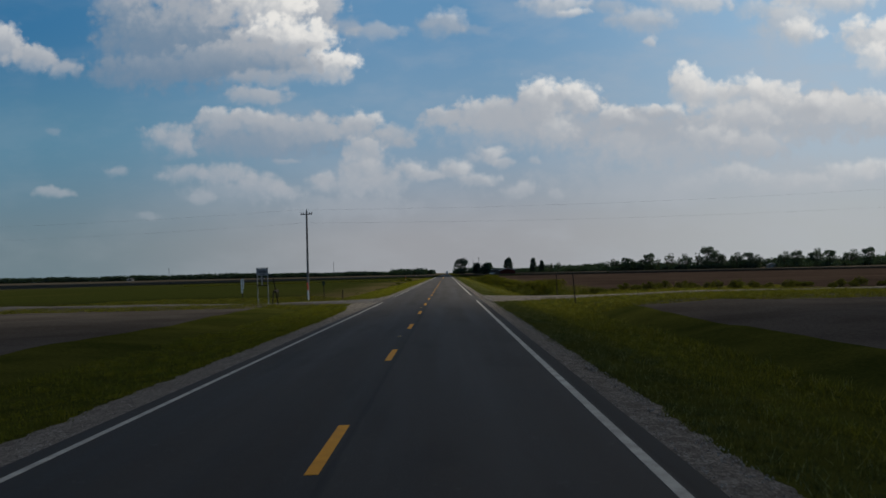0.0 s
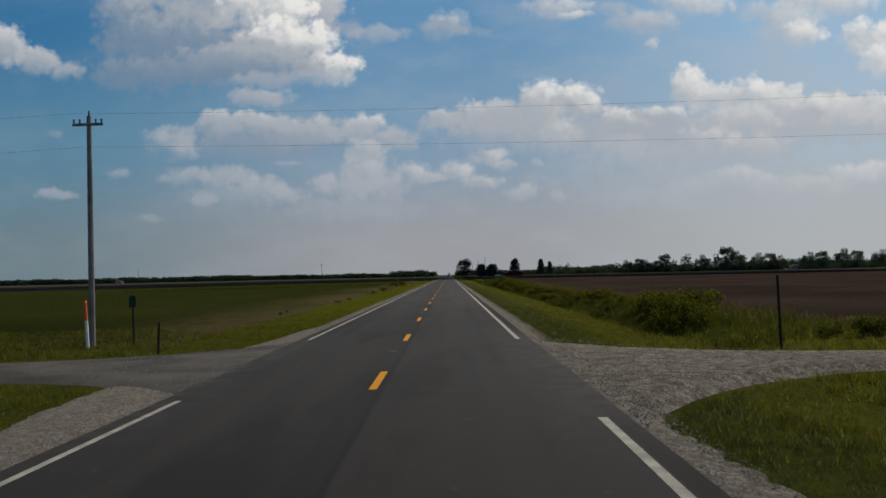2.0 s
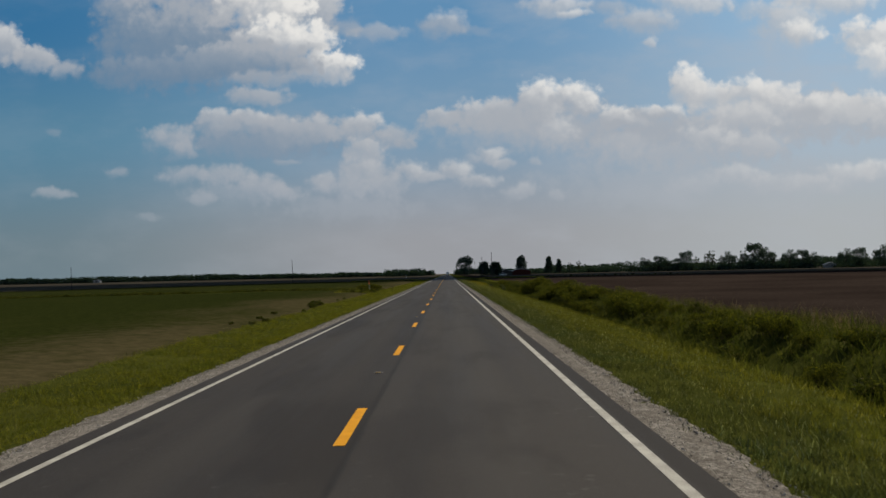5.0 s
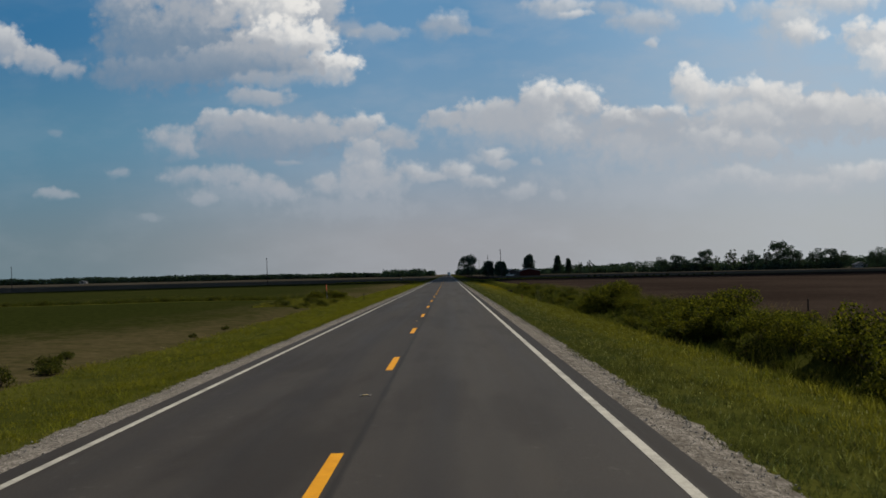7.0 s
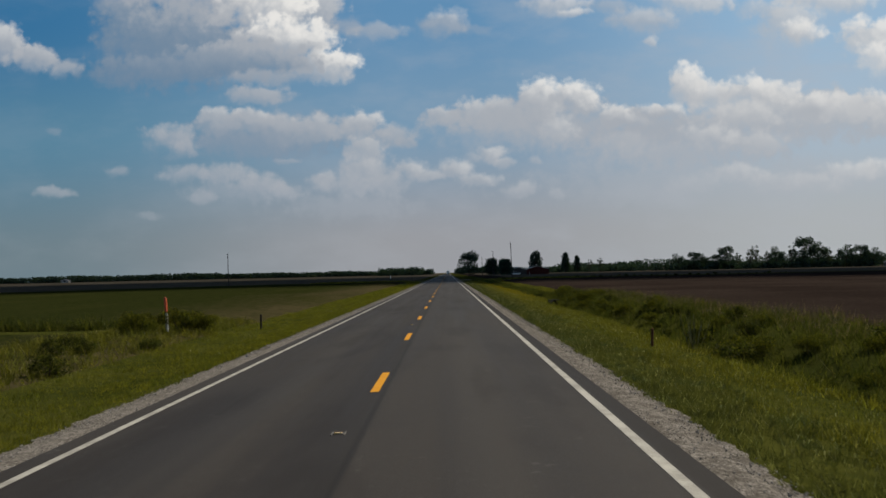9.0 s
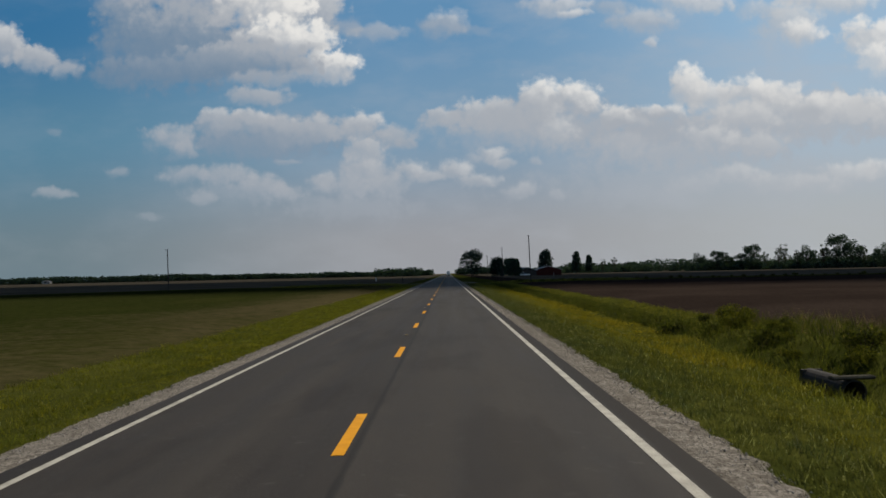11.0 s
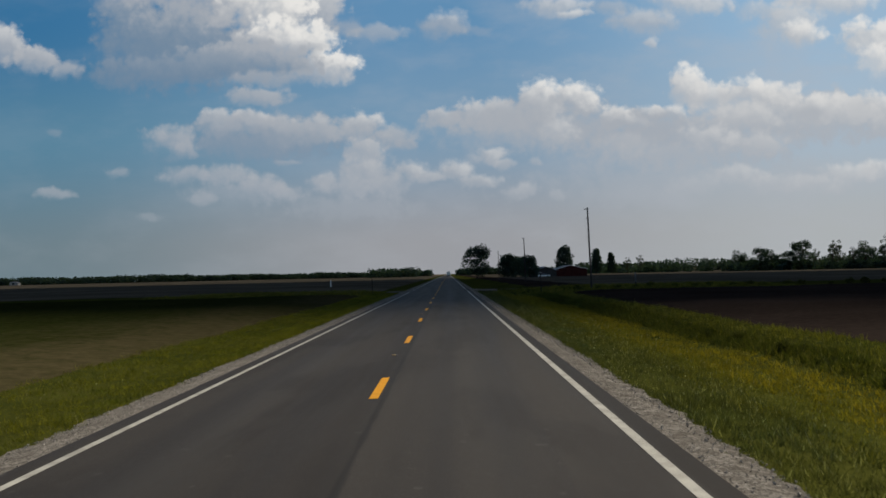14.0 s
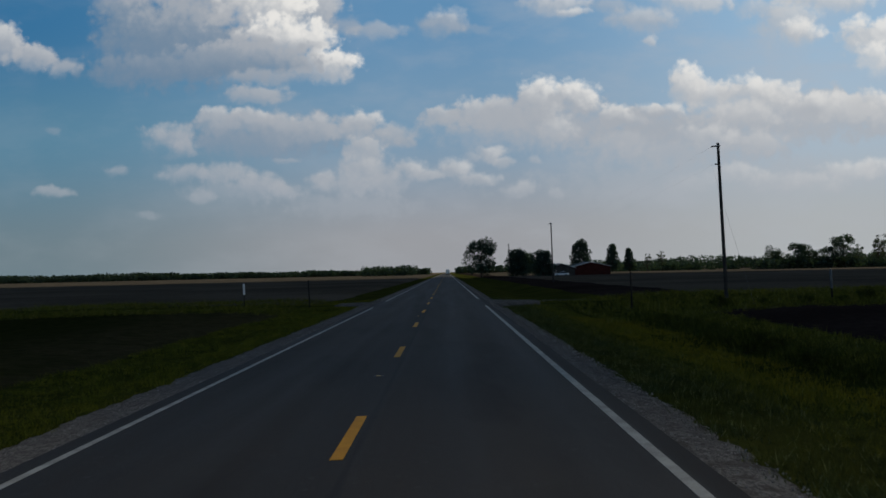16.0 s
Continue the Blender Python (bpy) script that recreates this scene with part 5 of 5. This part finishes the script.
blades("lane_grass", 9.4, 40, 470, 500, 7000, 6, 0.15, 0.4, 0.018, 0.08, GRASS, "rough grass along the farm lane")
blades("lane_grass", -36, -9.0, 482, 508, 5000, 6, 0.15, 0.4, 0.018, 0.08, GRASS, "rough grass along the farm lane")


PALE_STRAW = foliage("pale_straw", (0.075, 0.055, 0.048), (0.14, 0.104, 0.094), (0.23, 0.18, 0.16))
blades("tall_dry_grass", 13.4, 16.8, 90, 330, 5200, 5, 0.25, 0.62, 0.010, 0.14, PALE_STRAW, "tall pale dry grass between ditch and ploughed field")


def seed_heads(name, x0, x1, y0, y1, n):
    x, y = rng.uniform(x0, x1, n), rng.uniform(y0, y1, n)
    keep = ~on_drive(x, y)
    x, y = x[keep], y[keep]
    c = np.stack([x, y, terrain_many(x, y) + rng.uniform(0.12, 0.28, len(x))], 1)
    return tagged(quads(name, np.concatenate([c[:, None] + np.array([[-0.006, 0, -0.016], [0.006, 0, -0.02], [0.009, 0, 0.016], [-0.002, 0, 0.024]]) * rng.uniform(0.7, 1.3, (len(c), 1, 1)), c[:, None] + np.array([[0, -0.006, -0.022], [0, 0.006, -0.022], [0.01, 0.007, 0.02], [0.01, -0.003, 0.03]])]), SEED), "pale seed heads above the verge grass", "seed heads", kind="stuff")


seed_heads("seed_heads", 4.95, 8.6, 92, 430, 8000)
seed_heads("seed_heads", -9.0, -5.2, 60, 500, 900)


def stones(name, x0, x1, y0, y1, n):
    """Crushed stone as small eight-sided lumps."""
    x, y = rng.uniform(x0, x1, n), rng.uniform(y0, y1, n)
    side = -0.135 - 0.055 * (np.abs(x) - PAVED) / 0.8
    s = 0.007 + 0.015 * rng.uniform(0, 1, n) ** 2
    c = np.stack([x, y, side + s * 0.1], 1)
    ax = np.linalg.qr(rng.normal(size=(n, 3, 3)))[0] * (s[:, None, None] * rng.uniform(0.6, 1.2, (n, 3, 1)))
    p = [c + ax[:, 0], c + ax[:, 1], c - ax[:, 0], c - ax[:, 1], c + ax[:, 2], c - ax[:, 2]]
    tri = np.concatenate([np.stack([p[i], p[(i + 1) % 4], p[k]], 1) for i in range(4) for k in (4, 5)])
    return tagged(quads(name, tri, STONE), "loose crushed limestone on the shoulder", "gravel", kind="stuff")


def stone_build(t, co, b):
    n = fbm(t, co, 14, 2)
    t.links.new(mixed(t, step(t, n, 0.35, 0.65), (0.16, 0.148, 0.132), (0.36, 0.335, 0.30)), b.inputs["Base Color"])


STONE = material("crushed_stone", stone_build, 0.95)
def drive_stones(name, which, n):
    side, y0, y1, run, half, level = DRIVES[which]
    x, y = side * (PAVED + 0.1 + 7.0 * rng.uniform(0, 1, n) ** 1.6), rng.uniform(y0, y1, n)
    keep = on_drive(x, y)
    x, y = x[keep], y[keep]
    s = rng.uniform(0.007, 0.018, len(x))
    c = np.stack([x, y, -0.128 + (level + 0.128) * np.minimum(1, (np.abs(x) - PAVED) / 9.0) + s * 0.25], 1)
    ax = np.linalg.qr(rng.normal(size=(len(x), 3, 3)))[0] * (s[:, None, None] * rng.uniform(0.6, 1.2, (len(x), 3, 1)))
    p = [c + ax[:, 0], c + ax[:, 1], c - ax[:, 0], c - ax[:, 1], c + ax[:, 2], c - ax[:, 2]]
    tri = np.concatenate([np.stack([p[i], p[(i + 1) % 4], p[k]], 1) for i in range(4) for k in (4, 5)])
    return tagged(quads(name, tri, STONE), "loose crushed stone on the side road", "gravel", kind="stuff")


drive_stones("side_road_stones", 0, 6000)
drive_stones("side_road_stones", 1, 1500)
drive_stones("side_road_stones", 2, 2500)
stones("shoulder_stones", 4.02, 4.74, -3, 470, 42000)
stones("shoulder_stones", -4.8, -4.02, -3, 470, 42000)
